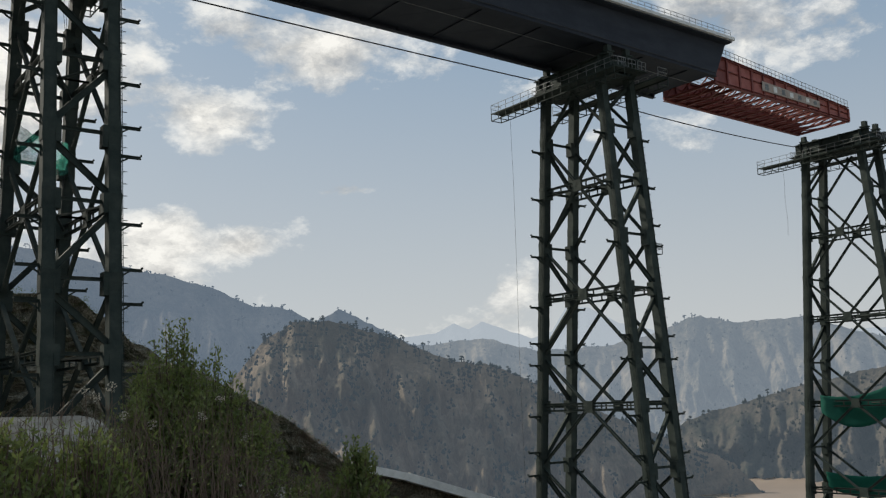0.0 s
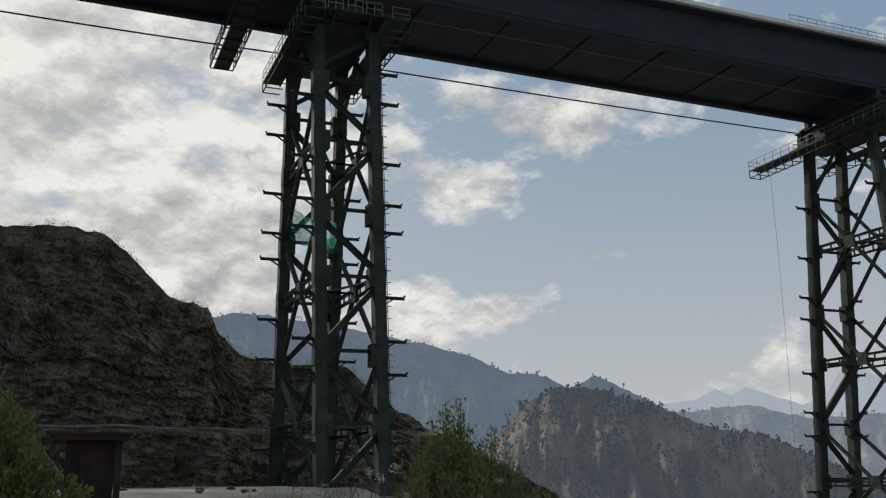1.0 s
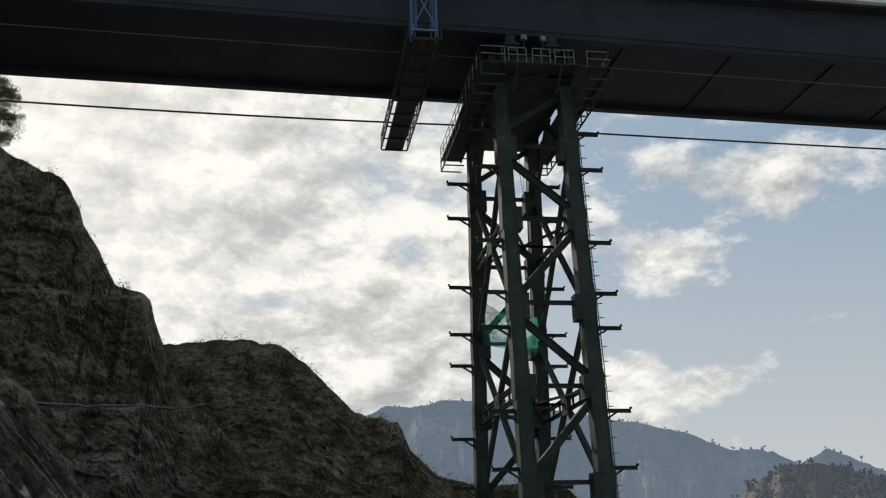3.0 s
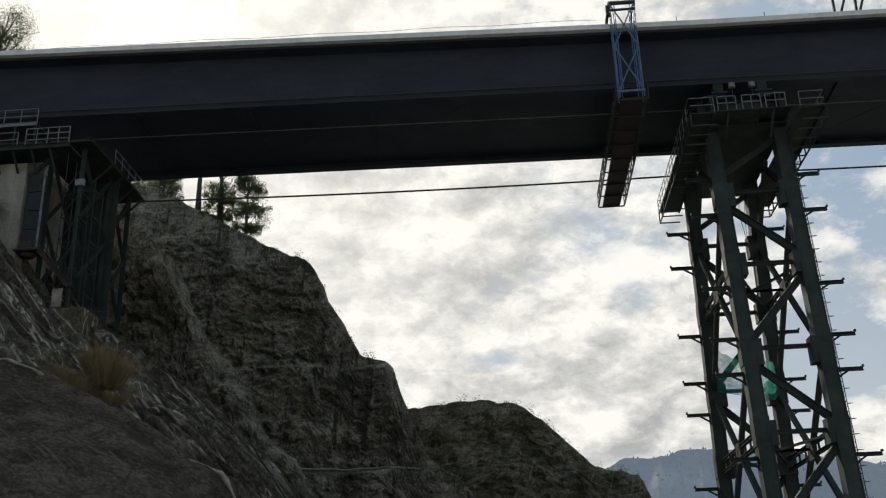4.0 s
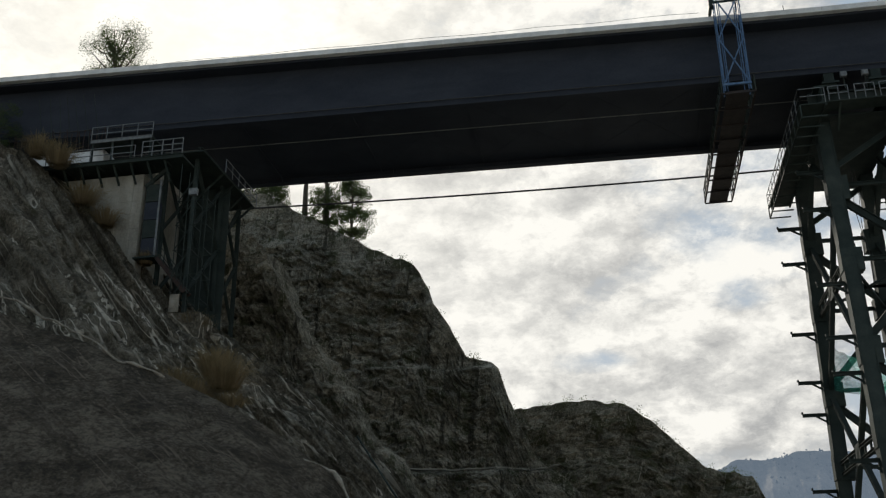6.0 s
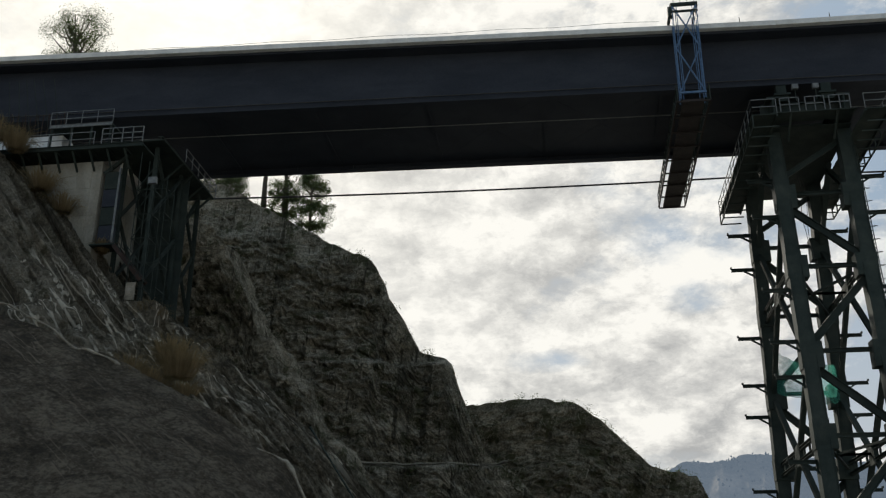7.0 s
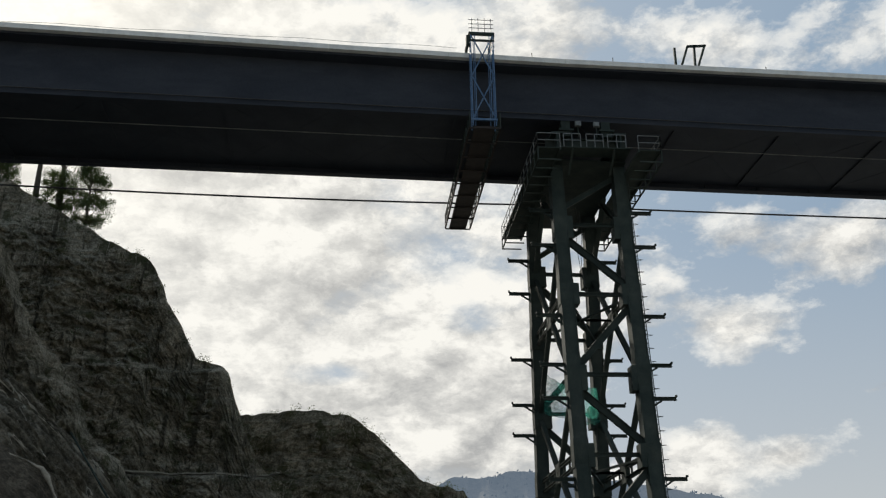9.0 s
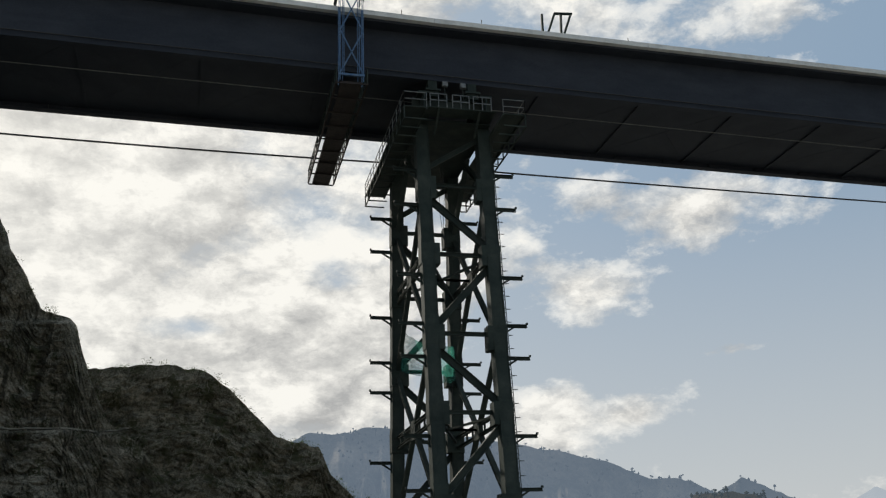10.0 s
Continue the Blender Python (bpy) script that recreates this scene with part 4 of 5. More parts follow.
# ---- cable pipe along the far side ----
def hung_pipe(xa, xb, za, zb, sag):
    t = thing("suspended_pipe", "long black cable strung below the bridge", "cable")
    g, n = Geo(), 24
    pts = []
    for i in range(n + 1):
        k = i / n
        x = lerp(xa, xb, k)
        pts.append(Vector((x, axis_y(x) + 8.0, lerp(za, zb, k) - sag * 4 * k * (1 - k))))
    tube(g, pts, [0.085] * len(pts), 8)
    part("cable", g, CABLE, t, smooth=True)


hung_pipe(-32, 15, 37.3, 37.3, 0.25)
hung_pipe(15, 82, 37.3, 37.7, 0.15)
hung_pipe(82, 142, 37.7, 37.3, 0.75)


# ---- painting traveller hung round the deck ----
def traveller():
    t = thing("inspection_traveller", "blue lattice access cradle hung around the bridge deck", "access cradle")
    xa, xb = 8.95, 10.7
    yn = axis_y(9.8) - 8.0
    yf = axis_y(9.8) + 11.0
    for yy in (yn, yn + 0.8):
        for x in (xa, xb):
            part("mast_post", Geo().beam((x, yy, 36.2), (x, yy, 44.4), 0.08), BLUE, t)
            for d in ((0.3,) if x == xa else (-0.3,)):
                part("mast_post", Geo().beam((x + d, yy, 36.6), (x + d, yy, 44.2), 0.06), BLUE, t)
    for k in range(2):
        z0, z1 = 36.8 + 3.7 * k, 36.8 + 3.7 * (k + 1)
        part("mast_brace", Geo().beam((xa, yn, z0), (xb, yn, z1), 0.09), BLUE, t)
        part("mast_brace", Geo().beam((xb, yn, z0), (xa, yn, z1), 0.09), BLUE, t)
        for x in (xa, xb):
            part("mast_brace", Geo().beam((x, yn, z0), (x, yn + .8, z1), 0.07), BLUE, t)
    for z, w in ((44.3, 0.22), (43.7, 0.14), (36.7, 0.16)):
        part("mast_tie", Geo().beam((xa - .1, yn, z), (xb + .1, yn, z), w), BLUE if z < 40 else STEEL, t)
    for x in (xa - .05, xb + .05):
        part("hook_arm", Geo().beam((x, yn, 44.3), (x, yn + 2.6, 44.3), 0.2, 0.25, "i"), STEEL, t)
        part("hook_leg", Geo().beam((x, yn + 2.5, 43.1), (x, yn + 2.5, 44.3), 0.2), STEEL, t)
        part("hook_strut", Geo().beam((x, yn + .1, 43.2), (x, yn + .9, 44.2), 0.12), STEEL, t)
    part("hoist", Geo().box(xa - .35, xa - .1, yn - .1, yn + .3, 43.3, 44.1), STEEL, t)
    for i in range(4):
        x = lerp(xa + .15, xb - .1, i / 3)
        part("guard_post", Geo().beam((x, yn + .2, 44.4), (x, yn + .2, 45.9), 0.045), GALV, t)
    for k in range(4):
        part("guard_rail", Geo().beam((xa - .1, yn + .2, 44.6 + .38 * k), (xb + .1, yn + .2, 44.6 + .38 * k), 0.04), GALV, t)
    part("cradle_floor", Geo().box(xa + .1, xb - .1, yn, yf, 36.05, 36.14), BROWN, t, "rusty brown cradle floor")
    for x in (xa - .25, xb + .3):
        part("cradle_chord", Geo().beam((x, yn, 36.1), (x, yf, 36.1), 0.14), BROWN, t)
        part("cradle_chord", Geo().beam((x, yn, 37.3), (x, yf, 37.3), 0.09), STEEL, t)
        n = 16
        for i in range(n + 1):
            y = lerp(yn, yf, i / n)
            part("cradle_post", Geo().beam((x, y, 36.1), (x, y, 37.3), 0.07), STEEL, t)
            if i < n:
                y2 = lerp(yn, yf, (i + 1) / n)
                a, b = (36.1, 37.3) if i % 2 else (37.3, 36.1)
                part("cradle_brace", Geo().beam((x, y, a), (x, y2, b), 0.06), STEEL, t)
    for i in range(9):
        y = lerp(yn, yf, i / 8)
        part("cradle_beam", Geo().beam((xa - .25, y, 35.98), (xb + .3, y, 35.98), 0.1), BROWN, t)


traveller()


# ---- loose frame and posts on the deck edge ----
def deck_frame():
    t = thing("steel_frame", "dark steel trestle frame standing on the deck edge", "frame")
    y = axis_y(27) - 6.0
    for a, b in (((26.15, 43.0), (26.2, 45.5)), ((26.35, 43.0), (27.35, 45.75)), ((27.3, 45.7), (28.9, 45.85)), ((28.8, 45.85), (27.75, 43.0)), ((27.9, 45.8), (27.75, 43.1)), ((26.2, 43.2), (27.8, 43.2))):
        part("frame_bar", Geo().beam((a[0], y, a[1]), (b[0], y, b[1]), 0.17), STEEL, t)
    p = thing("steel_frame", "dark steel rod bundle standing on the deck edge", "frame")
    y = axis_y(-52) - 6.0
    for a, b in (((-52.6, 43.0), (-52.4, 45.1)), ((-54.0, 44.4), (-50.8, 44.6)), ((-53.6, 45.2), (-52.2, 43.6)), ((-49.8, 43.0), (-49.7, 44.4))):
        part("frame_bar", Geo().beam((a[0], y, a[1]), (b[0], y, b[1]), 0.07), STEEL, p)
    for x in (14.0, 20.6, 33.5, 47.0):
        s = thing("marker_stake", "thin steel stake on the deck edge", "stake", "deck stakes")
        part("stake", Geo().beam((x, axis_y(x) - 6.8, 43.05), (x, axis_y(x) - 6.8, 43.65), 0.05), STEEL, s)
    w = thing("edge_line", "thin safety line along the deck edge", "line")
    g = Geo()
    tube(g, [Vector((x, axis_y(x) - 6.85, 43.75 - 0.12 * math.sin((x + 40) * .35) ** 2)) for x in range(-40, 10, 2)], [0.018] * 25, 4)
    part("line", g, GALV, w)


deck_frame()
for x in (17.2, 18.65):
    f = thing("flood_light", "small pale floodlight fixed to the bridge web", "lamp", "floodlights")
    y = axis_y(x) - 7.3
    part("housing", Geo().box(x - .22, x + .22, y, y + .25, 37.0, 37.4).box(x - .18, x + .18, y - .04, y, 37.04, 37.36), GALV, f)
    part("bracket", Geo().beam((x, y + .2, 37.05), (x, y + .2, 36.1), 0.06), STEEL, f)


# ---- abutment with galleries and scaffolding ----
def abutment():
    t = thing("abutment", "board-marked concrete bridge abutment with steel galleries", "abutment")
    # body from board-high lifts
    z = 20.0
    while z < 33.0:
        part("concrete_lift", Geo().box(-46.0, -33.85, 62.1, 77.0, z + 0.012, z + 2.2 - 0.012), CONC, t)
        z += 2.2
    part("core", Geo().box(-45.97, -33.9, 62.14, 76.9, 18.0, 33.1), CONC, t)
    for i in range(9):
        x = -34.6 - i * 1.2
        part("form_rib", Geo().box(x - .015, x + .015, 62.06, 62.1, 20.2, 33.0), CONC, t)
    part("bearing_block", Geo().box(-48.0, -37.7, 62.6, 76.0, 34.1, 35.9), PALE, t, "pale concrete bearing block")
    part("bearing_block", Geo().box(-36.6, -33.9, 63.3, 76.0, 34.1, 35.2), PALE, t)
    # main gallery
    part("gallery_floor", Geo().box(-41.6, -30.3, 60.9, 63.2, 33.75, 33.9), STEEL, t)
    part("gallery_edge", Geo().beam((-41.6, 60.9, 33.8), (-30.3, 60.9, 33.8), 0.2, 0.35, "i"), STEEL, t)
    for i in range(8):
        x = -41.2 + i * 1.35
        part("gallery_bracket", Geo().beam((x, 61.0, 33.6), (x, 62.1, 32.4), 0.13), STEEL, t)
        part("gallery_bracket", Geo().beam((x, 61.0, 33.65), (x, 62.1, 33.65), 0.13), STEEL, t)
    railing("", (-41.4, 60.95, 33.95), (-34.2, 60.95, 33.95), 1.15, 1.8, GALV, t, 0.05, 2)
    railing("", (-33.6, 60.95, 33.95), (-30.4, 60.95, 33.95), 1.35, 0.8, GALV, t, 0.06, 3)
    part("upper_gallery", Geo().box(-38.2, -33.2, 61.4, 63.4, 35.95, 36.08), STEEL, t)
    part("upper_gallery_edge", Geo().beam((-38.2, 61.4, 36.0), (-33.2, 61.4, 36.0), 0.1, 0.28, "i"), GALV, t)
    railing("", (-38.2, 61.45, 36.1), (-33.2, 61.45, 36.1), 1.15, 1.25, GALV, t, 0.05, 2)
    for x in (-38, -36.4, -34.8, -33.3):
        part("gallery_post", Geo().beam((x, 61.5, 33.9), (x, 61.5, 36.0), 0.12), STEEL, t)
    # reinforcement bars standing behind the block
    for i in range(24):
        x = -46.5 + i * 0.36
        part("rebar", Geo().beam((x, 63.3 + 0.2 * (i % 3), 35.8), (x + 0.12 * math.sin(i * 2.1), 63.3, 38.0 + 0.5 * math.sin(i * 1.7) ** 2), 0.055), RUST, t)
    for i in range(7):
        x = -43.0 + i * 0.8
        part("rebar", Geo().beam((x, 62.6, 36.4), (x - 0.9 + .2 * math.sin(i), 62.5, 41.0), 0.04), STEEL, t)
    return t


abutment()


def side_trestle():
    t = thing("abutment_trestle", "dark steel trestle and stair beside the abutment", "trestle")
    # blue clad column
    for i in range(4):
        part("clad_panel", Geo().box(-33.6, -32.55, 62.25, 62.9, 26.6 + i * 1.45, 27.98 + i * 1.45), STEEL if i % 2 else DECK, t)
    part("edge_post", Geo().beam((-32.45, 62.2, 26.6), (-32.45, 62.2, 32.6), 0.12), GALV, t)
    for x in (-32.6, -30.2):
        for y in (63.2, 68.0, 71.8):
            part("trestle_leg", Geo().beam((x, y, 20), (x, y, 34.6), 0.28, 0.28, "i"), STEEL, t)
    for y0, y1 in ((63.2, 68.0), (68.0, 71.8)):
        for x in (-32.6, -30.2):
            for za, zb in ((24, 29), (29, 34.2)):
                part("trestle_brace", Geo().beam((x, y0, za), (x, y1, zb), 0.22, 0.2, "i"), STEEL, t)
                part("trestle_brace", Geo().beam((x, y1, za), (x, y0, zb), 0.22, 0.2, "i"), STEEL, t)
    part("trestle_beam", Geo().beam((-33, 62.6, 35.0), (-33, 72.6, 35.0), 0.4, 0.55, "i"), STEEL, t)
    part("trestle_beam", Geo().beam((-29.8, 62.6, 35.0), (-29.8, 72.6, 35.0), 0.4, 0.55, "i"), STEEL, t)
    part("soffit", Geo().box(-34.0, -29.2, 62.0, 72.8, 34.6, 34.7), STEEL, t)
    part("soffit_brace", Geo().beam((-33.7, 62.3, 32.2), (-31.0, 62.3, 34.5), 0.24), STEEL, t)
    # dark sheet added in place of the shade inside the trestle
    part("back_sheet", Geo().box(-33.7, -29.6, 68.3, 68.36, 21, 34.5), STEEL, t, "added dark sheet standing in for the shade behind the trestle")
    # landing and stair flights
    part("landing", Geo().box(-33.8, -31.9, 61.6, 63.0, 26.2, 26.32), STEEL, t)
    part("stair_stringer", Geo().beam((-32.0, 61.7, 26.2), (-29.6, 61.7, 23.4), 0.08, 0.3), RUST, t, "rusty stair stringer")
    part("stair_stringer", Geo().beam((-32.0, 62.6, 26.2), (-29.6, 62.6, 23.4), 0.08, 0.3), RUST, t)
    for i in range(11):
        k = (i + .5) / 11
        part("tread", Geo().box(lerp(-32, -29.6, k) - .12, lerp(-32, -29.6, k) + .12, 61.74, 62.56, lerp(26.2, 23.4, k) - .02, lerp(26.2, 23.4, k) + .02), STEEL, t)
    railing("", (-31.9, 61.65, 26.2), (-29.7, 61.65, 23.6), 1.0, 0.8, STEEL, t, 0.05, 2)
    # far gallery rail
    railing("", (-29.1, 66.0, 34.75), (-29.1, 72.7, 34.75), 1.15, 1.3, GALV, t, 0.05, 2)
    railing("", (-33.9, 72.75, 34.75), (-29.1, 72.75, 34.75), 1.15, 1.2, GALV, t, 0.05, 2)
    for k in range(4):
        part("gallery_strut", Geo().beam((-29.3, 66 + k * 2.1, 34.6), (-31.6, 66 + k * 2.1, 32.4), 0.14), STEEL, t)
    # scaffold
    s = thing("scaffold_tower", "slim tube scaffold tower beside the trestle", "scaffold")
    for x in (-30.4, -29.2, -28.2):
        for y in (61.2, 62.6):
            part("standard", Geo().beam((x, y, 21.6), (x, y, 33.2 if x < -29.9 else 31.2), 0.06, 0.06, "round"), STEEL, s)
    z = 22.6
    while z < 31:
        for y in (61.2, 62.6):
            part("ledger", Geo().beam((-30.5, y, z), (-28.1, y, z), 0.045), STEEL, s)
        for x in (-30.4, -29.2, -28.2):
            part("ledger", Geo().beam((x, 61.1, z), (x, 62.7, z), 0.045), STEEL, s)
        part("scaffold_brace", Geo().beam((-30.4, 61.15, z), (-29.2, 61.15, z + 1.9), 0.045), STEEL, s)
        z += 1.9
    part("white_sheet", Geo().box(-30.3, -29.6, 61.0, 61.05, 21.7, 23.0), LIP, s, "white sheet tied to the scaffold")
    part("lamp_box", Geo().box(-29.6, -29.0, 61.0, 61.3, 30.6, 31.1), GALV, s)
    part("plinth", Geo().box(-31.0, -28.0, 61.0, 63.4, 16, 21.6), SHOT, s)


side_trestle()


# ---- nets ----
def net(corners, sag, label, nu=14, nv=10, mat=None):
    t = thing("safety_net", label, "net", "safety nets")
    a, b, c, d = [Vector(p) for p in corners]
    v = []
    for i in range(nu):
        for j in range(nv):
            u, w = i / (nu - 1), j / (nv - 1)
            p = a.lerp(b, u).lerp(d.lerp(c, u), w)
            p.z -= sag * 4 * u * (1 - u) * (0.4 + 0.6 * w) - 0.08 * fbm(u * 6, w * 6, sag, 3)
            p.y += 0.35 * fbm(u * 3, w * 3, sag + 4, 3)
            v.append(p)
    g = Geo().add(v, grid_faces(nu, nv))
    ob = part("mesh_sheet", g, mat or NET, t, smooth=True)
    so = ob.modifiers.new("thickness", "SOLIDIFY")
    so.thickness = 0.015


net([(15.9, 77.0, 20.9), (18.4, 76.5, 19.4), (18.0, 76.5, 17.2), (15.8, 77.0, 17.5)], 0.3, "torn green safety net hung inside the tower")
net([(18.9, 77.2, 20.0), (20.4, 77.2, 19.6), (20.4, 77.2, 16.8), (18.9, 77.2, 16.6)], 0.1, "torn green safety net hung inside the tower")
net([(139.4, 82.0, -4.6), (143.5, 71.5, -3.0), (143.5, 71.5, -6.8), (139.8, 82, -7.5)], 2.6, "sagging green safety net tied across the tower", mat=NET_DENSE)
net([(139.4, 82.0, -16.6), (146.0, 73.5, -17.2), (146.0, 73.5, -20.0), (139.8, 82, -19)], 1.2, "sagging green safety net tied across the tower", mat=NET_DENSE)


# ---- plants ----
def leaves(g, rnd, c, r, n, size, flat=0.8, slim=0.45):
    for _ in range(n):
        d = Vector((rnd.gauss(0, 1), rnd.gauss(0, 1), rnd.gauss(0, flat)))
        p = c + d.normalized() * r * rnd.random() ** 0.45
        a = Vector((rnd.gauss(0, 1), rnd.gauss(0, 1), rnd.gauss(0, .8))).normalized() * size * rnd.uniform(.6, 1.3)
        b = a.cross(Vector((rnd.gauss(0, 1), rnd.gauss(0, 1), rnd.gauss(0, 1)))).normalized() * size * slim * rnd.uniform(.6, 1.2)
        g.add([p - a * .5, p + b * .5, p + a * .5, p - b * .5], [(0, 1, 2, 3)])


def tree(base, height, crown_z, width, seed, label, clumps=46, per=60, leaf=0.26, lean=0.0):
    rnd = random.Random(seed)
    t = thing("tree", label, "tree", "trees on the cliff top")
    b = Vector(base)
    g = Geo()
    pts = [b + Vector((lean * k / 6 + .12 * rnd.uniform(-1, 1) * height * .06 * k / 6, .1 * rnd.uniform(-1, 1), height * .93 * k / 6 - .6 * (k == 0))) for k in range(7)]
    r0 = 0.022 * height + .05
    tube(g, pts, [r0 * (1 - .84 * k / 6) for k in range(7)], 8)
    lo = b.z + crown_z
    cen = []
    for i in range(clumps):
        z = rnd.uniform(lo, b.z + height)
        k = (z - lo) / max(.1, height - crown_z)
        reach = width * .5 * (0.55 + 0.9 * k * (1 - k) * 2) * rnd.uniform(.25, 1.0)
        an = rnd.uniform(0, math.tau)
        ax = b.lerp(b + Vector((lean, 0, height)), (z - b.z) / height)
        cen.append(Vector((ax.x + reach * math.cos(an), ax.y + reach * math.sin(an), z)))
    for c in cen[::2]:
        k = max(0.15, min(.95, (c.z - b.z) / height - .12))
        s = b.lerp(b + Vector((lean, 0, height)), k)
        m = s.lerp(c, .55) + Vector((0, 0, -.03 * height * rnd.random()))
        tube(g, [s, m, c], [r0 * .36 * (1 - k * .6), r0 * .2, r0 * .07], 5)
    part("trunk", g, BARK, t, smooth=True)
    g = Geo()
    for c in cen:
        leaves(g, rnd, c, width * rnd.uniform(.08, .19), int(per * 1.9), leaf * .6)
    part("crown", g, LEAF, t)


tree((-60.5, 100, 55), 19.2, 12.2, 10.5, 3, "broad leafy tree on the hilltop behind the bridge", 64, 120, 0.34)
tree((-33.4, 98, 43.6), 15.0, 9.0, 5.5, 4, "tall slender pale-trunked tree on the cliff top", 60, 120, 0.34)
tree((-30.9, 98, 42.2), 14.0, 8.0, 5.0, 5, "tall slender pale-trunked tree on the cliff top", 60, 120, 0.34)
tree((-27.6, 97, 41.0), 7.2, 0.9, 5.0, 6, "young rounded tree on the cliff edge", 100, 130, 0.26)
tree((-31.0, 97.5, 42.7), 5.2, 0.6, 4.4, 7, "young rounded tree on the cliff edge", 80, 120, 0.26)
tree((-37.5, 98, 45.8), 4.6, 0.5, 5.0, 8, "young rounded tree on the cliff edge", 80, 120, 0.26)
tree((-41.0, 99, 46.5), 6.0, 0.5, 5.0, 9, "young rounded tree on the cliff edge", 80, 120, 0.26)
tree((-47.3, 62.5, 36.0), 4.9, 0.3, 4.2, 10, "dense green bush leaning over the slope", 70, 70, 0.20)


def shrub(base, height, width, seed, label, stems=46, mat=None, leaf=0.10, group="roadside shrubs", fine=26):
    rnd = random.Random(seed)
    t = thing("shrub", label, "shrub", group)
    b = Vector(base)
    gs, gl = Geo(), Geo()
    for i in range(stems):
        an, k = rnd.uniform(0, math.tau), rnd.random() ** .7
        h = height * (1 - .55 * k * k) * rnd.uniform(.72, 1.05)
        out = Vector((math.cos(an), math.sin(an), 0)) * width * .5 * k
        pts = [b + out * .15 + Vector((0, 0, -.2)), b + out * .55 + Vector((0, 0, h * .4)), b + out * .9 + Vector((0, 0, h * .75)), b + out + Vector((rnd.uniform(-.06, .06), 0, h))]
        tube(gs, pts, [.018, .014, .009, .004], 4)
        for q in range(fine):
            f = rnd.uniform(.22, 1.0) * 3
            j = min(int(f), 2)
            p = pts[j].lerp(pts[j + 1], f - j)
            a = Vector((rnd.gauss(0, .6), rnd.gauss(0, .6), rnd.uniform(.3, 1.1))).normalized() * leaf * rnd.uniform(.7, 1.4)
            w = a.cross(Vector((rnd.gauss(0, 1), rnd.gauss(0, 1), rnd.gauss(0, 1)))).normalized() * leaf * .22
            p = p + Vector((rnd.gauss(0, .05), rnd.gauss(0, .05), rnd.gauss(0, .04))) * width * .5
            gl.add([p, p + a * .5 + w, p + a, p + a * .5 - w], [(0, 1, 2, 3)])
    part("branchwork", gs, TWIG, t)
    part("foliage", gl, mat or SHRUB, t)


shrub((3.05, 6.0, -6.5), 3.6, 2.4, 21, "feathery green shrub with upright shoots at the road edge", 120, leaf=0.085, fine=120)
shrub((2.35, 5.6, -6.5), 2.9, 1.8, 22, "feathery green shrub with upright shoots at the road edge", 70, leaf=0.085, fine=85)
shrub((3.75, 5.4, -6.6), 2.7, 1.8, 23, "feathery green shrub with upright shoots at the road edge", 70, leaf=0.085, fine=85)
shrub((5.35, 4.0, -6.9), 2.0, 1.2, 24, "low green shrub with upright shoots on the bank", 70, leaf=0.085, fine=85)
shrub((4.55, 4.2, -6.9), 1.6, 1.2, 25, "low green shrub with upright shoots on the bank", 50, leaf=0.11, fine=40)
shrub((-4.4, 8.0, -6.2), 3.5, 2.2, 26, "grey-green leafy shrub beside the hut", 90, leaf=0.14, fine=75)
shrub((-6.3, 8.3, -6.2), 3.7, 2.6, 31, "grey-green leafy shrub at the foot of the bank", 100, leaf=0.14, fine=75)
shrub((-8.0, 8.6, -6.2), 3.6, 2.6, 32, "grey-green leafy shrub at the foot of the bank", 100, leaf=0.14, fine=75)
shrub((-4.9, 8.4, -6.2), 4.2, 2.4, 27, "grey-green leafy shrub beside the hut", 90, leaf=0.14, fine=75)
shrub((-3.25, 7.4, -6.2), 2.2, 1.1, 28, "low green weeds beside the hut", 60, leaf=0.12, fine=40)
shrub((-0.6, 2.6, -6.3), 1.9, 1.8, 29, "low green weeds at the road edge", 90, leaf=0.10, fine=40)
shrub((0.5, 2.8, -6.3), 1.75, 1.6, 30, "low green weeds at the road edge", 80, leaf=0.10, fine=40)


def tuft(base, height, width, seed, mat, blades, label, name="grass_tuft", group="dry grass tufts", droop=0.35):
    rnd = random.Random(seed)
    t = thing(name, label, "grass", group)
    g = Geo()
    b = Vector(base)
    for _ in range(blades):
        an, k = rnd.uniform(0, math.tau), rnd.random() ** .6
        o = Vector((math.cos(an), math.sin(an), 0))
        p = b + o * width * .3 * k
        h = height * rnd.uniform(.5, 1.1)
        m = p + o * width * .25 * k + Vector((0, 0, h * .65))
        e = p + o * width * (.25 + droop) * k + Vector((rnd.uniform(-.35, .35), rnd.uniform(-.3, .3), h * (1 - droop * k * rnd.uniform(.3, 2.2))))
        w = o.cross(Vector((0, 0, 1))) * (0.006 + 0.008 * height)
        g.add([p - w, p + w, m + w * .7, m - w * .7, e], [(0, 1, 2, 3), (3, 2, 4)])
    part("foliage", g, mat, t)


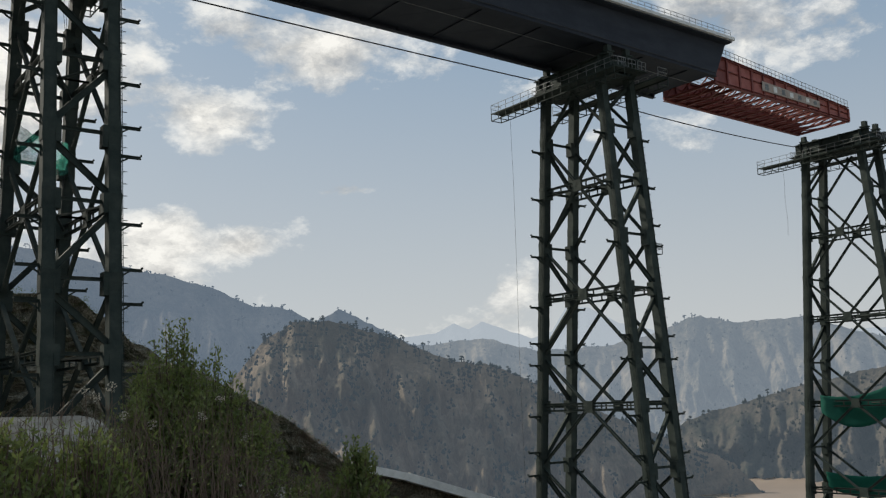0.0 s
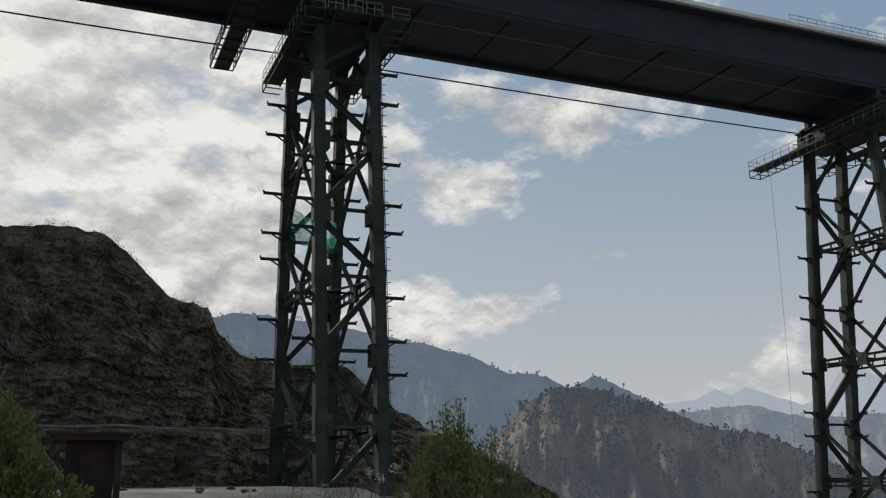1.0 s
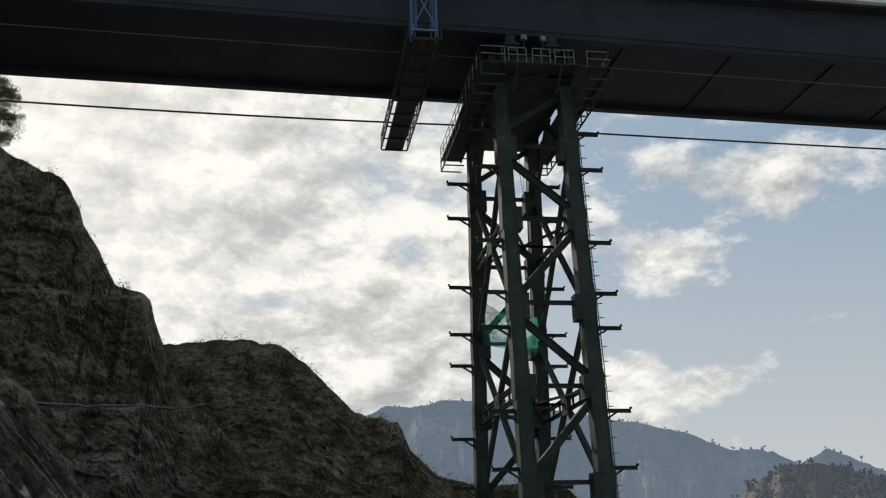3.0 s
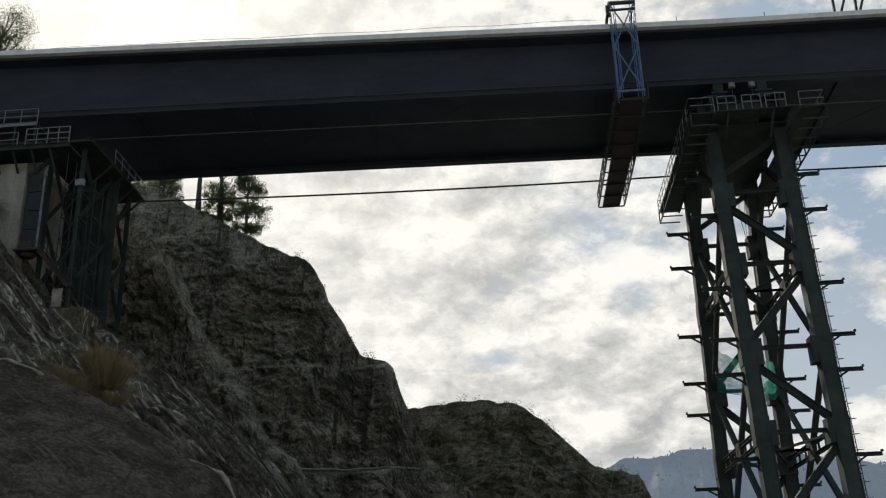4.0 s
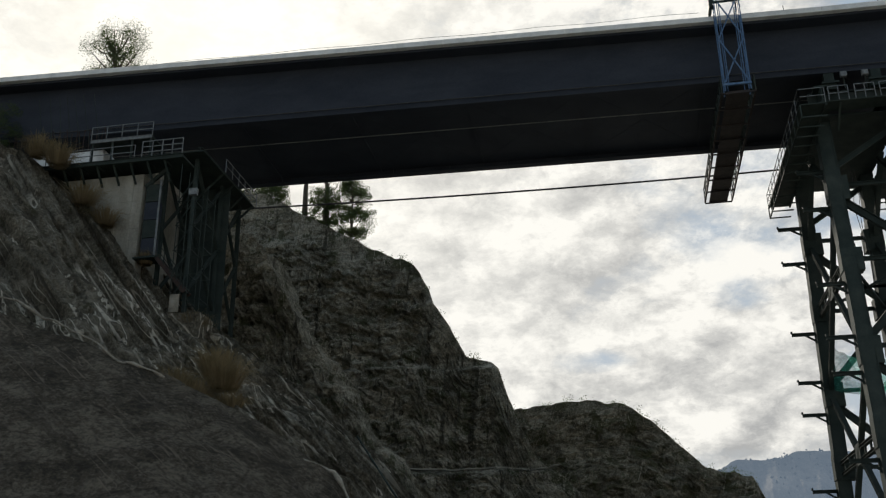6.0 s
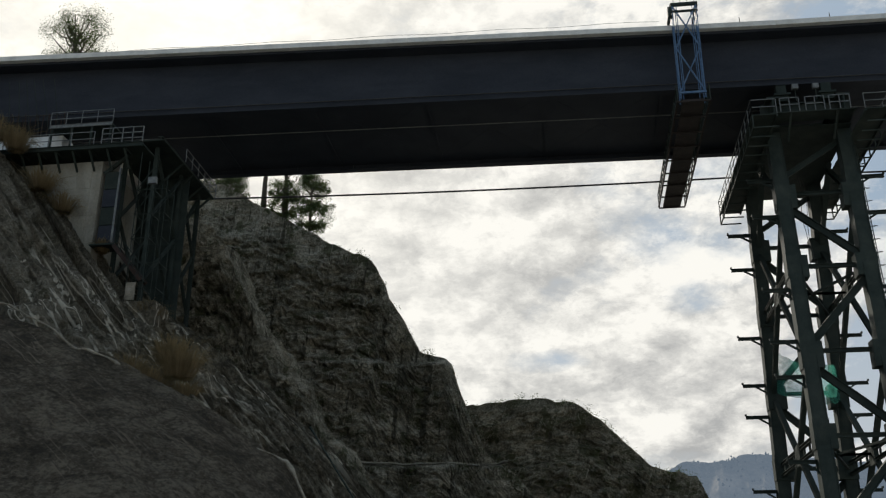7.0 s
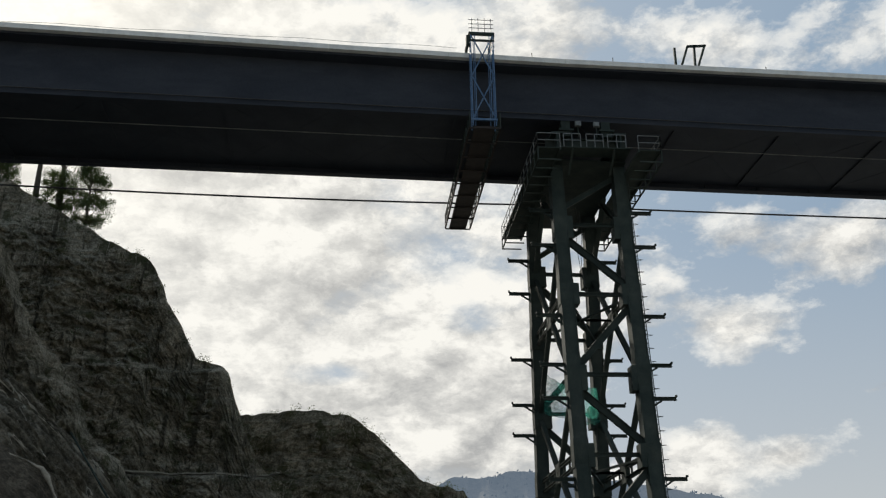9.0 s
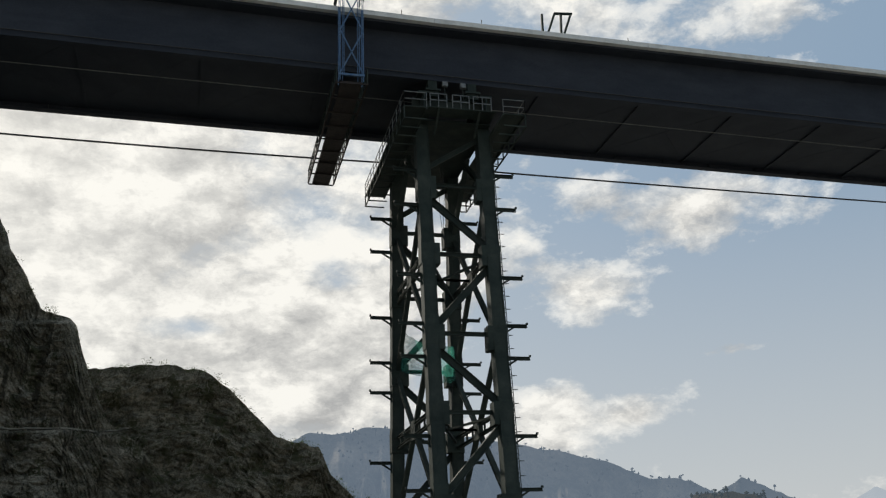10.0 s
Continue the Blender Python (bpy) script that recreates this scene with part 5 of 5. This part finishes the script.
for i, (p, h, w) in enumerate((((-20.9, 45.6, 11.4), 1.5, 2.6), ((-21.8, 45.4, 12.2), 1.2, 2.0), ((-19.6, 46.4, 12.2), 2.0, 2.6), ((-20.2, 46.8, 13.0), 1.8, 2.2), ((-18.8, 45.6, 11.0), 1.0, 1.6), ((-37.4, 60.3, 30.2), 1.8, 2.6), ((-39.4, 59.5, 33.2), 2.0, 2.6), ((-36.0, 61.2, 28.8), 1.6, 2.2), ((-28.9, 62.0, 20.4), 1.7, 2.4), ((-33.2, 62.5, 26.0), 1.2, 1.6), ((-41.0, 59.3, 34.0), 1.9, 2.2))):
    tuft(p, h, w, 60 + i, STRAW, 420, "clump of dry straw-coloured grass on the slope")


def weeds():
    """Dry stalks and twigs along the road edge, too many to count."""
    rnd = random.Random(77)
    g, gl, gf = Geo(), Geo(), Geo()
    for i in range(420):
        u = rnd.random()
        x, y = lerp(-0.6, 5.6, u) + rnd.gauss(0, .25), rnd.uniform(2.2, 6.0)
        b = Vector((x, y, ground_height(x, y) - .05))
        h = rnd.uniform(.8, 2.0) * (1.0 if u < .6 else .75)
        e = b + Vector((rnd.gauss(0, .25), rnd.gauss(0, .2), h))
        m = b.lerp(e, .5) + Vector((rnd.gauss(0, .07), 0, .04))
        tube(g, [b, m, e], [.010, .008, .003], 3)
        for _ in range(rnd.randint(1, 5)):
            q = m.lerp(e, rnd.random())
            tube(g, [q, q + Vector((rnd.gauss(0, .16), rnd.gauss(0, .1), rnd.uniform(.05, .3)))], [.006, .002], 3)
        if rnd.random() < .45:
            leaves(gl, rnd, m.lerp(e, .6), .22, 14, .075, 1.4, .3)
    for c in ((1.1, 5.0, -4.05), (1.25, 5.0, -4.15), (1.5, 5.0, -4.0), (3.3, 5.0, -4.2), (3.75, 5.0, -4.85), (3.0, 5, -4.5), (1.7, 5.0, -4.45), (2.2, 5.1, -4.6)):
        leaves(gf, rnd, Vector(c), .09, 40, .035, 1, .8)
        tube(g, [Vector((c[0] + .1, c[1], -6.3)), Vector(c)], [.012, .005], 3)
    tagged(part("dry_stalks", g, TWIG), "tangle of dry brown stalks at the road edge", "weeds", kind="stuff")
    tagged(part("weed_leaves", gl, SHRUB), "small green weed leaves at the road edge", "weeds", kind="stuff")
    tagged(part("seed_heads", gf, BLOOM), "pale fluffy seed heads on dry stalks", "weeds", kind="stuff")


weeds()


def scatter(name, label, face, count, seed, size, mat, pick):
    """Small scrub growing on a rock face."""
    v, stride, nv = face
    rnd = random.Random(seed)
    g = Geo()
    for _ in range(count):
        i = rnd.randrange(len(v) // stride)
        j = pick(rnd, nv)
        p = Vector(v[i * stride + j])
        s = size * rnd.uniform(.4, 1.3)
        leaves(g, rnd, p + Vector((0, -.1 * s, .3 * s)), s * .55, 22, s * .22, 1.0, .4)
    tagged(part(name, g, mat), label, "scrub", kind="stuff")


scatter("cliff_scrub", "small dark scrub bushes dotted over the cliff", FACE1, 420, 91, 0.9, LEAF, lambda r, n: int(n * r.random()))
scatter("crest_scrub", "thin scrub along the cliff crest", FACE1, 150, 92, 0.8, LEAF, lambda r, n: n - 1 - int(3 * r.random()))
scatter("hill_scrub", "small dark scrub bushes dotted over the hill", FACE2, 750, 93, 0.85, LEAF, lambda r, n: int(n * r.random()))
scatter("hill_crest_scrub", "thin scrub along the hill crest", FACE2, 260, 94, 0.8, LEAF, lambda r, n: n - 1 - int(3 * r.random()))
scatter("bank_brush", "dry brown brush on the steep bank", (FACE2[0][int(len(FACE2[0]) / FACE2[1] * 0.62) * FACE2[1]:], FACE2[1], FACE2[2]), 2600, 97, 0.75, TWIG, lambda r, n: n - 1 - int(n * .6 * r.random() ** 2))
scatter("bank_straw", "dry straw tufts on the steep bank", (FACE2[0][int(len(FACE2[0]) / FACE2[1] * 0.62) * FACE2[1]:], FACE2[1], FACE2[2]), 700, 98, 0.5, STRAW, lambda r, n: n - 1 - int(n * .6 * r.random() ** 2))
scatter("hill_straw", "pale dry grass tufts on the hill", FACE2, 500, 95, 0.6, STRAW, lambda r, n: int(n * r.random()))
scatter("cliff_straw", "pale dry grass tufts on the cliff ledges", FACE1, 260, 96, 0.55, STRAW, lambda r, n: int(n * r.random()))


# ---- roadside: pad, hut, rocks, pole, far track ----
def pad():
    v = []
    nu, nv = 60, 30
    for i in range(nu):
        x = lerp(-14, 9.0, i / (nu - 1))
        for j in range(nv):
            y = lerp(11, 46, j / (nv - 1))
            rise = max(0.0, min(1.0, (y - 12) / 11))
            side = max(0.0, min(1.0, (7.9 - x - 0.02 * (y - 30) ** 2 * .05) / 1.6))
            z = -6.5 + 2.08 * (rise * rise * (3 - 2 * rise)) * (side * side * (3 - 2 * side)) + .05 * fbm(x * .6, y * .6, 2, 4)
            v.append((x, y, z))
    tagged(new("pavement_pad", mesh_of("pavement_pad", v, grid_faces(nu, nv), SLAB, True)), "dusty compacted concrete pad by the road", "pavement", kind="structure")
    rnd = random.Random(5)
    for i in range(9):
        x, y = rnd.uniform(-4, 6), rnd.uniform(19, 26)
        r = rnd.uniform(.08, .2)
        st = thing("stone", "small loose stone lying on the pad", "stone", "loose stones")
        bm = bmesh.new()
        bmesh.ops.create_icosphere(bm, subdivisions=2, radius=r)
        for w in bm.verts:
            w.co *= 1 + .5 * fbm(w.co.x * 6, w.co.y * 6, w.co.z * 6 + i, 3)
            w.co.z *= .6
            w.co += Vector((x, y, -4.45 + r * .3))
        me = bpy.data.meshes.new("rock")
        bm.to_mesh(me)
        bm.free()
        me.materials.append(ROCK)
        ob = new("rock", me)
        ob.parent = st


pad()


def hut():
    t = thing("road_hut", "small rusty metal roadside hut with a flat slab roof", "hut")
    x0, x1, y0, y1 = -3.25, -2.05, 13.6, 15.2
    part("body", Geo().box(x0 + .05, x1 - .18, y0 + .1, y1, -6.4, -3.25), RUST, t)
    for x in (x0 + .05, x1 - .1):
        part("post", Geo().box(x - .07, x + .07, y0 - .05, y0 + .09, -6.4, -3.22), RUST, t)
    part("roof", Geo().box(x0 - .3, x1 + .12, y0 - .3, y1 + .2, -3.22, -3.1).box(x0 - .36, x1 + .18, y0 - .36, y1 + .26, -3.1, -3.05), RUST, t)
    part("door", Geo().box(x0 + .3, x1 - .45, y0 + .06, y0 + .098, -6.2, -3.6), RUST, t)


hut()
p = thing("leaning_pole", "thin steel pole leaning on the rock slope", "pole")
part("pole", Geo().beam((-13.9, 51, 10.5), (-11.3, 51, 6.6), 0.10, 0.10, "round"), STEEL, p)
